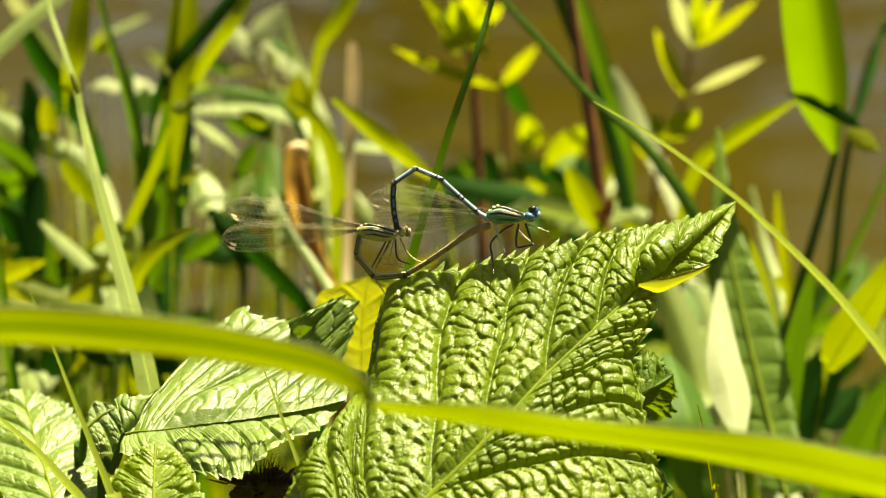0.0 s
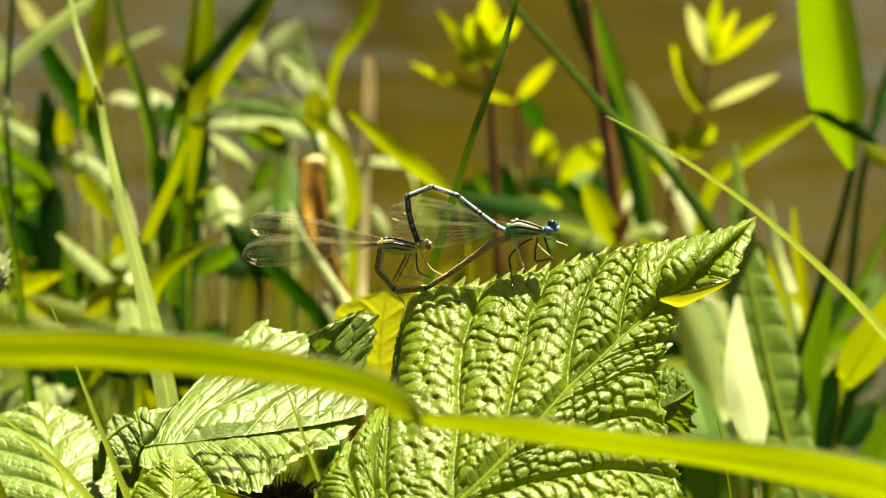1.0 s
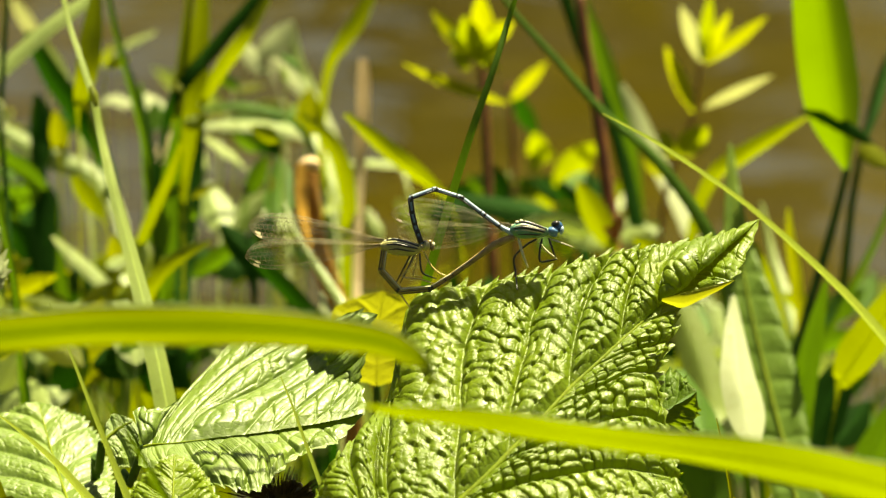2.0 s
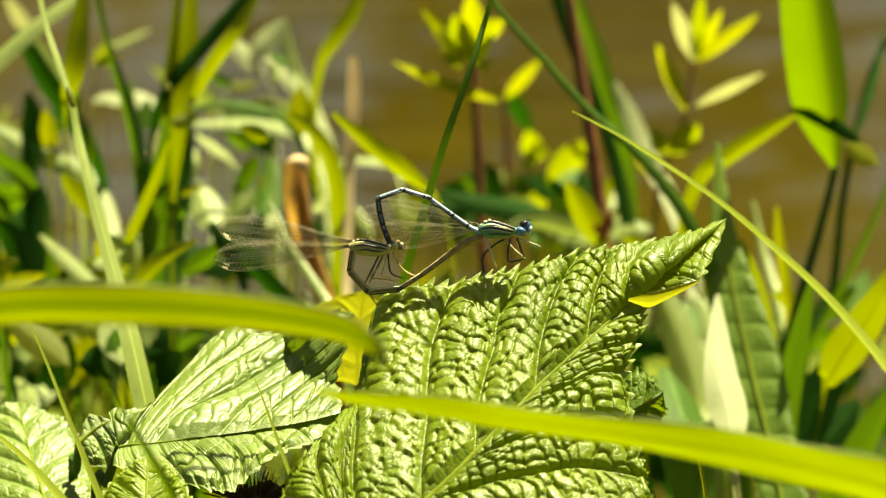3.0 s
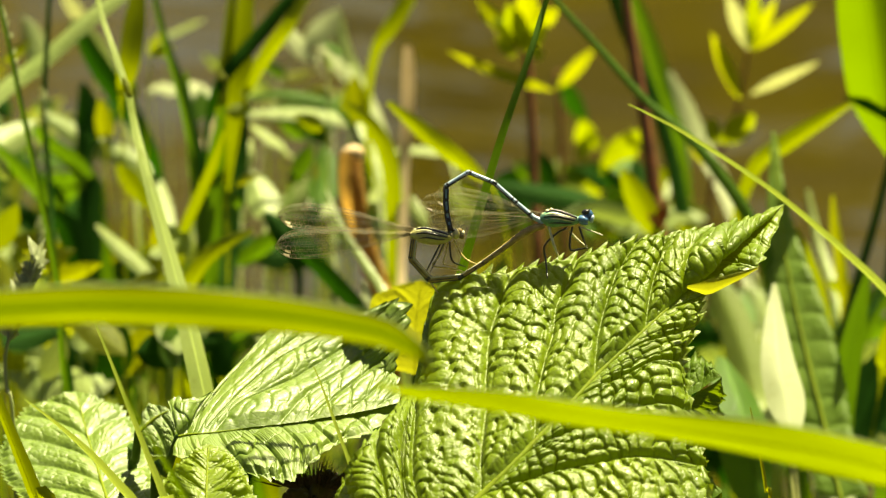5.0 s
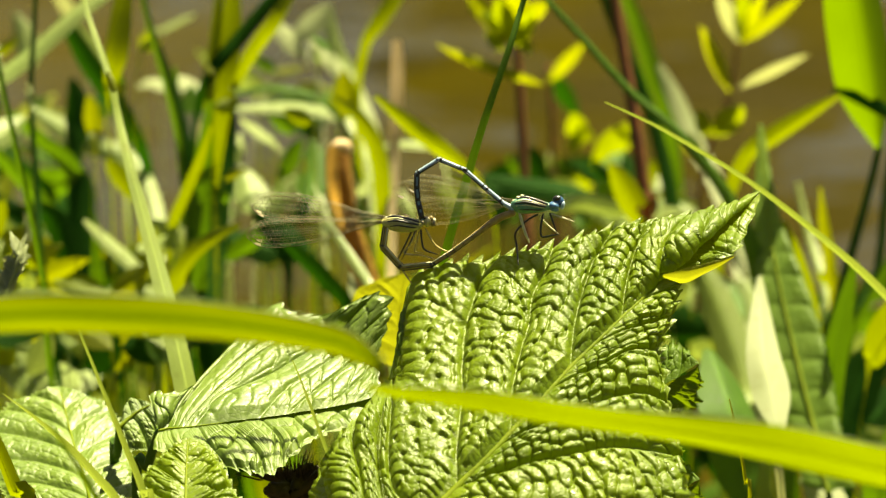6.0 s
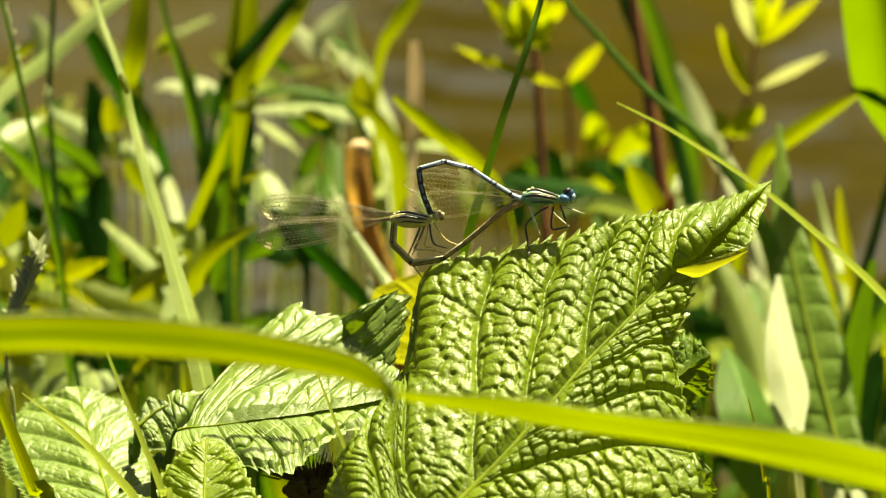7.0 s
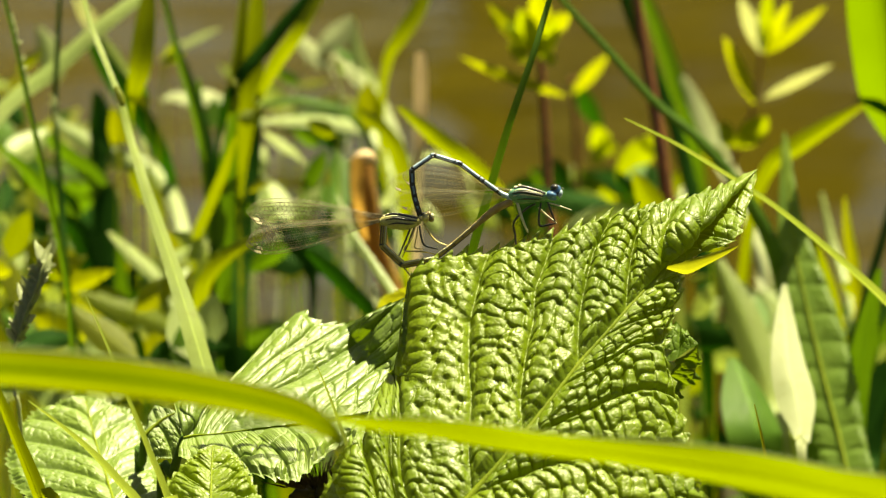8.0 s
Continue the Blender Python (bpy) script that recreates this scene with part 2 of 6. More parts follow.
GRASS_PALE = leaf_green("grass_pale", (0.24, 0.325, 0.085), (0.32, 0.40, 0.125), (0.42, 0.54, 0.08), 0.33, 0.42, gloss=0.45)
# paler grass with the sunshine put into its green
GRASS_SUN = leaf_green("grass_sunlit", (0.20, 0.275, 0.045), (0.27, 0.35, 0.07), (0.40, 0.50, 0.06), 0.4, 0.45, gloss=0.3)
GRASS_YELLOW = leaf_green("grass_yellow", (0.17, 0.21, 0.010), (0.23, 0.26, 0.016), (0.38, 0.41, 0.006), 0.55, 0.5, gloss=0.2)
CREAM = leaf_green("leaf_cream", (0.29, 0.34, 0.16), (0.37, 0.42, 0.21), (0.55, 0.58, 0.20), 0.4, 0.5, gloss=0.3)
BLADE = leaf_green("blade_leaf", (0.125, 0.195, 0.002), (0.17, 0.245, 0.004), (0.26, 0.335, 0.002), 0.5, 0.5, gloss=0.2)
# blade whose fold shade is put into its colour along the middle
BLADE_FOLD_SHADED = leaf_green("blade_leaf_fold_shaded", (0.135, 0.20, 0.002), (0.175, 0.24, 0.004), (0.29, 0.345, 0.002), 0.5, 0.5, gloss=0.2, band=0.66)
REED = leaf_green("reed_leaf", (0.07, 0.15, 0.008), (0.10, 0.20, 0.012), (0.22, 0.36, 0.004), 0.5, 0.5, gloss=0.2)
TAN = leaf_green("dry_straw", (0.58, 0.44, 0.25), (0.72, 0.58, 0.37), (0.65, 0.48, 0.26), 0.5, 0.7, gloss=0.2)
BROWN = leaf_green("rotting_stem", (0.32, 0.16, 0.03), (0.48, 0.26, 0.06), (0.5, 0.26, 0.04), 0.3, 0.6, gloss=0.2)
BARK = leaf_green("torn_bark", (0.52, 0.30, 0.06), (0.68, 0.44, 0.13), (0.80, 0.45, 0.08), 0.45, 0.6, gloss=0.2)
PITH = plain("stem_pith", (0.60, 0.40, 0.18), (0.74, 0.56, 0.32), 0.8, 400)
RED = plain("red_stem", (0.115, 0.032, 0.006), (0.20, 0.065, 0.012), 0.6, 250)
SCARLET = plain("scarlet_node", (0.25, 0.02, 0.015), (0.4, 0.04, 0.03), 0.45, 300)
GREEN_STEM = plain("green_stem", (0.035, 0.085, 0.006), (0.06, 0.125, 0.010), 0.55, 200, gloss=0.2)
HUSK = plain("dead_flower", (0.018, 0.010, 0.005), (0.05, 0.028, 0.012), 0.8, 600)
EARTH = plain("bank_soil", (0.022, 0.018, 0.007), (0.05, 0.036, 0.016), 0.95, 9, gloss=0.1)


def river():
    m, nodes, links = material("muddy_water")
    b = nodes["Principled BSDF"]
    mud = ramp(nodes, links, grain(nodes, links, 0.9, 3), (0.0255, 0.0200, 0.0006), (0.036, 0.0285, 0.0012))
    links.new(mud, b.inputs["Base Color"])
    b.inputs["Roughness"].default_value, b.inputs["IOR"].default_value = 0.08, 1.33
    where = nodes.new("ShaderNodeTexCoord")
    stretch = nodes.new("ShaderNodeMapping")
    stretch.inputs["Scale"].default_value = (4.5, 0.9, 1)
    links.new(where.outputs["Object"], stretch.inputs[0])
    # noise that places patches of sky reflection and holds it down elsewhere
    sky_patches = nodes.new("ShaderNodeTexNoise")
    sky_patches.inputs["Scale"].default_value, sky_patches.inputs["Detail"].default_value = 1.0, 3.0
    links.new(stretch.outputs[0], sky_patches.inputs["Vector"])
    links.new(ramp(nodes, links, sky_patches.outputs[0], (0.03,) * 3, (0.7,) * 3, 0.45, 0.58), b.inputs["Specular IOR Level"])
    waves = grain(nodes, links, 5.0, 1)
    ripples = grain(nodes, links, 24, 2)
    relief = nodes.new("ShaderNodeBump")
    relief.inputs["Strength"].default_value, relief.inputs["Distance"].default_value = 1.0, 0.035
    links.new(sums(nodes, links, "ADD", waves, sums(nodes, links, "MULTIPLY", ripples, 0.06)), relief.inputs["Height"])
    links.new(relief.outputs[0], b.inputs["Normal"])
    return m


def membrane():
    m, nodes, links = material("wing_membrane")
    clear = nodes.new("ShaderNodeBsdfTransparent")
    clear.inputs[0].default_value = (0.97, 0.97, 0.93, 1)
    b = nodes["Principled BSDF"]
    b.inputs["Base Color"].default_value = (0.56, 0.60, 0.46, 1)
    b.inputs["Roughness"].default_value = 0.22
    mix = nodes.new("ShaderNodeMixShader")
    links.new(ramp(nodes, links, grain(nodes, links, 500, 2), (0.03,) * 3, (0.09,) * 3), mix.inputs[0])
    links.new(clear.outputs[0], mix.inputs[1])
    links.new(b.outputs[0], mix.inputs[2])
    links.new(mix.outputs[0], nodes["Material Output"].inputs[0])
    return m


WATER, MEMBRANE = river(), membrane()
BLUE = plain("pale_blue_body", (0.24, 0.35, 0.45), (0.38, 0.49, 0.58), 0.38, 2500, coat=0.2)
BLUE_DEEP = plain("bright_blue_head", (0.05, 0.14, 0.30), (0.12, 0.25, 0.44), 0.35, 1500, coat=0.3)
EYE_BROWN = plain("brown_eye", (0.12, 0.085, 0.03), (0.24, 0.18, 0.07), 0.2, 1800, coat=0.5)
EYE_BLUE = plain("blue_eye", (0.012, 0.03, 0.08), (0.07, 0.18, 0.36), 0.15, 1800, coat=0.6)
THORAX_GREEN = plain("turquoise_thorax", (0.06, 0.20, 0.13), (0.16, 0.32, 0.20), 0.35, 900, coat=0.2)
CREAM_STRIPE = plain("cream_stripe", (0.48, 0.46, 0.24), (0.62, 0.60, 0.36), 0.45, 1500)
BLACK = plain("black_chitin", (0.006, 0.006, 0.006), (0.018, 0.016, 0.012), 0.3, 2000, coat=0.3)
OLIVE = plain("olive_body", (0.30, 0.28, 0.085), (0.46, 0.42, 0.16), 0.42, 1600, coat=0.15)
TEAL = plain("dark_teal_abdomen", (0.09, 0.16, 0.20), (0.19, 0.28, 0.33), 0.35, 1500, coat=0.2)
OLIVE_DARK = plain("olive_abdomen", (0.30, 0.23, 0.05), (0.44, 0.35, 0.10), 0.45, 900, gloss=0.25)
BEIGE = plain("beige_abdomen", (0.25, 0.165, 0.05), (0.38, 0.27, 0.095), 0.45, 900, gloss=0.3)
IVORY = plain("ivory_leg", (0.5, 0.47, 0.3), (0.66, 0.62, 0.42), 0.4, 1500)
GOLD = plain("golden_leg", (0.42, 0.33, 0.09), (0.58, 0.47, 0.17), 0.4, 1500)
VEIN = plain("wing_vein", (0.10, 0.072, 0.02), (0.20, 0.15, 0.05), 0.4, 1500)
SPOT = plain("wing_spot", (0.26, 0.21, 0.09), (0.34, 0.28, 0.14), 0.55, 1500)
SPOT_DARK = plain("wing_spot_brown", (0.05, 0.025, 0.010), (0.10, 0.05, 0.02), 0.6, 1500)

# ------------------------------------------------------------------ ground and water
gx = np.concatenate([np.linspace(-400, -3, 24), np.linspace(-2.5, 2.5, 71), np.linspace(3, 400, 24)])
gy = np.concatenate([np.linspace(-400, -3, 16), np.linspace(-2.5, 2.5, 91), np.linspace(3, 30, 40), np.linspace(32, 400, 16)])
GX, GY = np.meshgrid(gx, gy, indexing="ij")
GZ = ground_height(GX, GY) + np.where(GY > 13, 1.6 * value_noise(GX * 0.35, GY * 0.35), 0)
GZ = np.where(GY > 13, GZ * np.interp(GX, [-20, -6, -0.6, -0.1, 1.35, 1.7, 6, 20], [1.0, 0.12, 0.12, 1.0, 1.0, 0.2, 0.2, 1.0]), GZ)  # two gaps added in the unseen far rise, so the water mirrors sky there
single("ground", Shape().grid(np.stack([GX, GY, GZ], -1)), EARTH, (0, 0, 0), "dark damp earth of the river bank", "ground", kind="structure")
wx, wy = np.meshgrid(np.linspace(-60, 60, 13), np.linspace(0.5, 15.5, 7), indexing="ij")
water = single("water", Shape().grid(np.stack([wx, wy, 0 * wx], -1)), WATER, (0, 0, 0), "muddy brown river water rippling in sunshine", "water", kind="structure")

# ------------------------------------------------------------------ bramble leaves


def toothed_leaf(mid, left, right, depth, laterals, rng, ns=440, nt=190, teeth=46, tooth=15.0, cell=21.0, dome=1.0, bow=0.06, fine=1.0):
    """A quilted leaf: side veins run from the midrib to the toothed margin, small veins cross between them.
    Returns the sheet and the midrib's line."""
    shape = Shape()
    s = np.linspace(0, 1, ns)
    m = spline(mid, ns)
    offsets = rng.rand(64)
    for sign, margin in ((-1, left), (1, right)):
        e = spline(margin, ns)
        t = np.linspace(0, 1, nt) ** 0.92
        vec = e - m
        length = np.linalg.norm(vec, axis=1) + 1e-6
        ph = s * teeth + 0.25 * np.sin(s * 31 + sign)
        saw = np.where(ph % 1 < 0.62, ph % 1 / 0.62, (1 - ph % 1) / 0.38)
        sub = np.abs((ph * 3 + 0.3) % 1 - 0.5) * 2
        big = 0.5 + 0.5 * np.sin(s * laterals * 2 * np.pi - 0.6)
        push = tooth * (0.9 * saw + 0.2 * sub + 0.4 * big - 0.7) * np.minimum(1, length / 60)
        S, Tn = np.meshgrid(s, t, indexing="ij")
        reach = Tn + (push / length)[:, None] * Tn ** 7
        perp = np.stack([-vec[:, 1], vec[:, 0]], -1) * (-sign)
        xy = m[:, None] + vec[:, None] * reach[..., None] + perp[:, None] * (bow * 4 * Tn * (1 - Tn))[..., None]
        x, y = xy[..., 0], xy[..., 1]
        d = depth(x, y, Tn, sign, length[:, None])
        p = at_all(x, y, d)
        wobble = 0.5 * value_noise(x / 38 + 11, y / 38 + 5)
        ps = S * laterals + 0.22 * wobble * np.minimum(1, Tn * 4)
        k = np.floor(ps).astype(int)
        u = ps - k
        pt = Tn * (length[:, None] / cell) + offsets[k % 64] - sign * 1.2 * (u - 0.5) + 1.0 * value_noise(x / 34, y / 34 + 40)
        lateral = np.abs(np.sin(np.pi * ps)) ** 0.85
        edge = np.clip((1 - Tn) * np.maximum(length[:, None] / 16, 5), 0.25, 1)
        brick, seam = cells(ps * 2.6 + 3, pt * 1.15)
        pebble, crack = cells(ps * 5.0 + 9, pt * 2.2)
        step = (pt + 0.25 * value_noise(x / 13, y / 13 + 7)) % 1
        shingle = np.where(step < 0.17, step / 0.17, (1 - step) / 0.83) ** 0.8
        relief = 0.85 * lateral + fine * (0.16 * shingle + (0.36 if sign < 0 else 0.5) * brick + 0.30 * seam - 0.16 * (1 - np.clip(seam, 0, 1)) ** 4 + 0.14 * pebble + 0.24 * crack) * np.minimum(1, 1.6 * lateral)
        relief = relief + fine * (0.24 * value_noise(x / 13, y / 13) + 0.20 * value_noise(x / 5.2, y / 5.2))
        relief = relief * edge * dome * np.minimum(1, 0.25 + Tn * length[:, None] / 40)
        du, dv = np.gradient(p, axis=0), np.gradient(p, axis=1)
        normal = unit(np.cross(du, dv))
        towards = np.array(EYE) - p
        normal = normal * np.sign(np.sum(normal * towards, -1))[..., None]
        p = p + normal * (relief * 0.001)[..., None]
        uv = np.stack([ps, pt], -1)
        shape.grid(p if sign < 0 else p[:, ::-1], uv if sign < 0 else uv[:, ::-1])
    return shape, m


def rib_tube(m, depth, w0, w1, lift=0.0006):
    line = m[::max(1, len(m) // 24)]
    d = depth(line[:, 0], line[:, 1], np.zeros(len(line)), 1, np.ones(len(line)))
    p = at_all(line[:, 0], line[:, 1], d - lift)
    return Shape().tube(p, list(np.linspace(size(w0, 0.68), size(w1, 0.68), len(p))), 8, flat=0.6, n=60)


rng = np.random.RandomState(8)


def quilt(u, v, k, x, y, wide, seeds, strip=22.0, chevron=12.0, fine=1.0, panel=1.2, seam=0.55):
    """Relief of a quilted leaf in millimetres: panels domed between the side veins (u across a panel, v along it),
    crossed by arched small veins that part them into uneven cushions."""
    bend = chevron * np.sin(np.pi * np.clip(u, 0, 1) ** 0.62) - 0.9 * chevron * u
    w = (v - bend) / strip + 7 * seeds[k % 64] + 1.2 * value_noise(x / 48 + k * 3.1, y / 48) + 0.5 * value_noise(x / 19, y / 19 + 9)
    j = np.floor(w).astype(int)
    f = w - j
    near_line = np.minimum(f, 1 - f)
    line = np.where(f < 0.5, j, j + 1)
    deep = np.clip(0.15 + 1.1 * LATTICE[line % 64, (k * 7) % 64], 0, 1)
    swell = np.sqrt(np.clip(1 - np.abs(2 * f - 1) ** 3.2, 0, 1))
    cushion = 0.8 * deep * swell + 0.8 * (1 - deep) - 0.30 * deep * np.exp(-(near_line / 0.07) ** 2) - 0.24 * (f - 0.5)
    q = u * (1.7 + 1.6 * LATTICE[(j * 5) % 64, (k + 9) % 64]) + 3 * LATTICE[j % 64, (k * 3 + 1) % 64] + 0.5 * value_noise(x / 15, y / 15 + 3)
    g = np.abs(q - np.round(q))
    split = 1 - np.exp(-(g / 0.13) ** 1.3)
    pebble, crack = cells(x / 11 + 9 + 0.4 * value_noise(x / 20, y / 20), y / 9)
    vein = np.minimum(u, 1 - u)
    valley = np.clip(vein / 0.09, 0, 1) ** 0.6
    small = np.clip(wide / 56, 0.3, 1)
    return small * (panel * np.sin(np.pi * np.clip(u, 0, 1)) ** 0.75 + valley * (0.64 * cushion + seam * split) + fine * (0.06 * pebble + 0.05 * crack + 0.05 * value_noise(x / 9, y / 9)))


def lofted_leaf(rails_left, rails_right, depth, rng, ns=600, nt=240, tooth=17.0, pitch=26.0, strips=(18.5, 22.0), chevrons=(18.0, 6.0), ways=((0.05, -1.0), (0.85, -0.5)), forks=(), dome=1.0, fine=1.0, panel=1.5, seam=0.6):
    """A quilted leaf stretched over its side veins: each rail runs from the midrib to the toothed margin.
    Returns the sheet and the midrib's line."""
    shape = Shape()
    seeds = rng.rand(64)
    for sign, rails in ((-1, rails_left), (1, rails_right)):
        lines = np.stack([spline(r, nt) for r in rails])
        xy = np.stack([spline(lines[:, i], ns) for i in range(nt)], 1)
        if sign < 0:
            m = xy[:, 0].copy()
        else:  # both halves meet on the midrib
            dense = spline(m[::6], 4 * ns)
            gap = dense[np.argmin(np.linalg.norm(xy[:, 0][:, None] - dense[None], axis=-1), 1)] - xy[:, 0]
            xy = xy + gap[:, None] * (np.linspace(1, 0, nt) ** 2)[None, :, None]
        ps = np.linspace(0, len(rails) - 1, ns)[:, None] * np.ones(nt)
        Tn = np.ones(ns)[:, None] * np.linspace(0, 1, nt)
        run = np.concatenate([np.zeros((ns, 1)), np.cumsum(np.linalg.norm(np.diff(xy, axis=1), axis=-1), 1)], 1)
        length = run[:, -1:]
        # teeth of uneven size that point towards the tip
        edge = np.concatenate([[0], np.cumsum(np.linalg.norm(np.diff(xy[:, -1], axis=0), axis=1))])
        ph = edge / pitch + 0.8 * value_noise(edge / 60, edge * 0 + sign)
        tall = 0.7 + 0.8 * LATTICE[np.floor(ph).astype(int) % 64, 5]
        fr = ph % 1
        saw = np.where(fr < 0.68, (fr / 0.68) ** 1.4, ((1 - fr) / 0.32) ** 0.8)
        push = tooth * (tall * saw - 0.35) * np.minimum(1, length[:, 0] / 150)
        along = unit(np.gradient(xy[:, -1], axis=0))
        out = unit(xy[:, -1] - xy[:, -8])
        xy = xy + ((out + 0.35 * along) * push[:, None])[:, None] * (Tn ** (np.maximum(6, length / 9)))[..., None]
        x, y = xy[..., 0], xy[..., 1]
        p = at_all(x, y, depth(x, y, Tn, sign, length))
        ps = ps + 0.10 * value_noise(x / 60 + 3, y / 60) * np.minimum(1, 4 * Tn)
        k = np.floor(ps).astype(int)
        side = 0 if sign < 0 else 1
        u = ps - k
        a, b = np.gradient(xy, axis=0), unit(np.gradient(xy, axis=1))
        wide = np.abs(a[..., 0] * b[..., 1] - a[..., 1] * b[..., 0]) * ns / (len(rails) - 1)
        relief = quilt(u if sign < 0 else 1 - u, ways[side][0] * x + ways[side][1] * y, k + 20 * side, x, y, wide, seeds, strips[side], chevrons[side], fine * (1.0 if sign < 0 else 0.6), panel * (1.0 if sign < 0 else 0.3), seam * (1.0 if sign < 0 else 0.7))
        for fork in forks:
            f = spline(fork, 40)
            far = np.sqrt(np.min((x[..., None] - f[:, 0]) ** 2 + (y[..., None] - f[:, 1]) ** 2, -1))
            relief = relief - 0.55 * np.exp(-(far / 6.0) ** 1.4)
        relief = relief * dome * (1.0 if sign < 0 else 1.7) * np.clip((length - run) / 14, 0.3, 1) * np.clip(0.12 + run / (26 if sign < 0 else 60), 0, 1)
        du, dv = np.gradient(p, axis=0), np.gradient(p, axis=1)
        normal = unit(np.cross(du, dv))
        normal = normal * np.sign(np.sum(normal * (np.array(EYE) - p), -1))[..., None]
        p = p + normal * (relief * 0.001)[..., None]
        uv = np.stack([ps, run / 18], -1)
        shape.grid(p if sign < 0 else p[:, ::-1], uv if sign < 0 else uv[:, ::-1])
    return shape, m


def main_depth(x, y, t, sign, length):
    d = 0.692 - (y - 480) / FOCAL * 0.69 * 0.9
    d = d + ((0.12 * t * np.clip((y - 500) / 80, 0, 1) + 0.2 * np.clip(t - 0.66, 0, 1)) * length * 0.69 / FOCAL if sign > 0 else 0)
    d = d + (-0.6 * np.sin(np.pi * t) * np.clip((x - 1090) / 100, 0, 1) if sign < 0 else -0.8 * t * np.clip((x - 1165) / 60, 0, 1)) * length * 0.69 / FOCAL  # keeled towards the tip
    curl = np.clip((704 - 1.3 * np.clip(y - 690, 0, 100) - x) / 40, 0, 1.6) ** 2
    return d + 0.008 * curl - 0.004 * np.sin(np.clip((x - 700) / 560, 0, 1) * np.pi)


# the side veins of its two halves, from the leaf's foot to its tip
MAIN_LEFT = [
    [(520, 1110), (505, 1060), (492, 1000)], [(590, 1045), (565, 960), (540, 880), (532, 835)], [(630, 1004), (606, 930), (590, 850), (578, 790), (603, 738)],
    [(660, 976), (630, 890), (622, 800), (640, 720), (672, 640)], [(700, 938), (645, 860), (648, 745), (672, 640), (692, 505)],
    [(765, 875), (765, 790), (780, 630), (800, 535), (828, 476)], [(858, 783), (866, 690), (890, 590), (908, 530), (935, 452)],
    [(966, 666), (974, 575), (1003, 490), (1016, 466), (1042, 422)], [(1056, 580), (1062, 528), (1080, 462), (1108, 412)],
    [(1120, 520), (1124, 490), (1138, 448), (1172, 404)], [(1180, 467), (1192, 446), (1208, 420), (1226, 388)], [(1240, 413), (1248, 402), (1256, 388), (1264, 374)], [(1303, 357), (1303.5, 356.6), (1304, 356)]]
MAIN_RIGHT = [
    [(520, 1110), (640, 1130), (760, 1150), (900, 1180)], [(600, 1035), (760, 1030), (940, 1030), (1100, 1060)], [(680, 957), (860, 930), (1030, 920), (1185, 935)],
    [(765, 875), (900, 838), (1040, 812), (1160, 830)], [(842, 800), (980, 742), (1080, 716), (1140, 740)], [(935, 700), (1010, 668), (1070, 640), (1122, 640)],
    [(1010, 625), (1060, 604), (1104, 590), (1146, 575)], [(1090, 548), (1116, 540), (1138, 532), (1160, 522)], [(1140, 502), (1158, 500), (1172, 498), (1186, 494)],
    [(1190, 458), (1212, 464), (1234, 470), (1256, 469)], [(1240, 413), (1254, 420), (1266, 428), (1275, 434)], [(1272, 385), (1279, 390), (1286, 394), (1292, 398)], [(1303, 357), (1303.5, 357.6), (1304, 358)]]
MAIN_FORKS = [[(783, 602), (752, 578), (738, 555), (734, 515)], [(800, 532), (778, 505), (770, 470)], [(1014, 468), (1002, 448), (998, 425)], [(640, 850), (600, 826), (580, 790), (592, 745)], [(890, 590), (872, 530), (868, 470)]]
base = at(760, 880, 0.6531)
bramble_leaf = root("bramble_leaf", base, "sunlit deeply veined toothed green bramble leaf carrying two damselflies", "leaf", "bramble leaves")
sheet, line = lofted_leaf(MAIN_LEFT, MAIN_RIGHT, main_depth, rng, forks=MAIN_FORKS)
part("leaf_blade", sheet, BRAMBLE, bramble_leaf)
part("midrib", rib_tube(line, main_depth, 11.0, 0.6, 0.0002), MIDRIB, bramble_leaf, "pale green midrib")
part("petiole", Shape().tube(rooted([(560, 1075, 0.626), (500, 1190, 0.63)], (0.0, 0.03)), [0.0011, 0.0012, 0.0013, 0.0016]), GREEN_STEM, bramble_leaf, "thin green leaf stalk")
fold = Shape().ribbon([tuple(at(*q)) for q in ((1130, 505, 0.678), (1150, 507, 0.678), (1168, 507, 0.678), (1200, 495, 0.678), (1230, 483, 0.678), (1256, 471, 0.678))],
                      [size(w, 0.685) for w in (6, 20, 30, 21, 12, 2)], 60, 12, 0.25, 24, 0, 0.22)
for drop, near in ((0, 0.700), (204, 0.690)):  # two lobes along its far side, their shade put into a darker green
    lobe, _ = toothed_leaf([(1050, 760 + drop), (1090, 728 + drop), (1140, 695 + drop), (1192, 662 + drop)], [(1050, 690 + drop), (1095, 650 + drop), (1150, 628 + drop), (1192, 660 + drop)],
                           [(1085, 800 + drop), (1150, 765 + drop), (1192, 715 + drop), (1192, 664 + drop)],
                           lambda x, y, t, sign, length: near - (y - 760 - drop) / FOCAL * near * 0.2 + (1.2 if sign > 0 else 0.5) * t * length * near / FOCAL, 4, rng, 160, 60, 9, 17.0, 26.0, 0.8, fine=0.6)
    part("side_lobe", lobe, BRAMBLE_SHADED, bramble_leaf, "toothed side lobe with its shade in the green")
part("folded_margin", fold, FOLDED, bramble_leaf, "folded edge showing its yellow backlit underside")


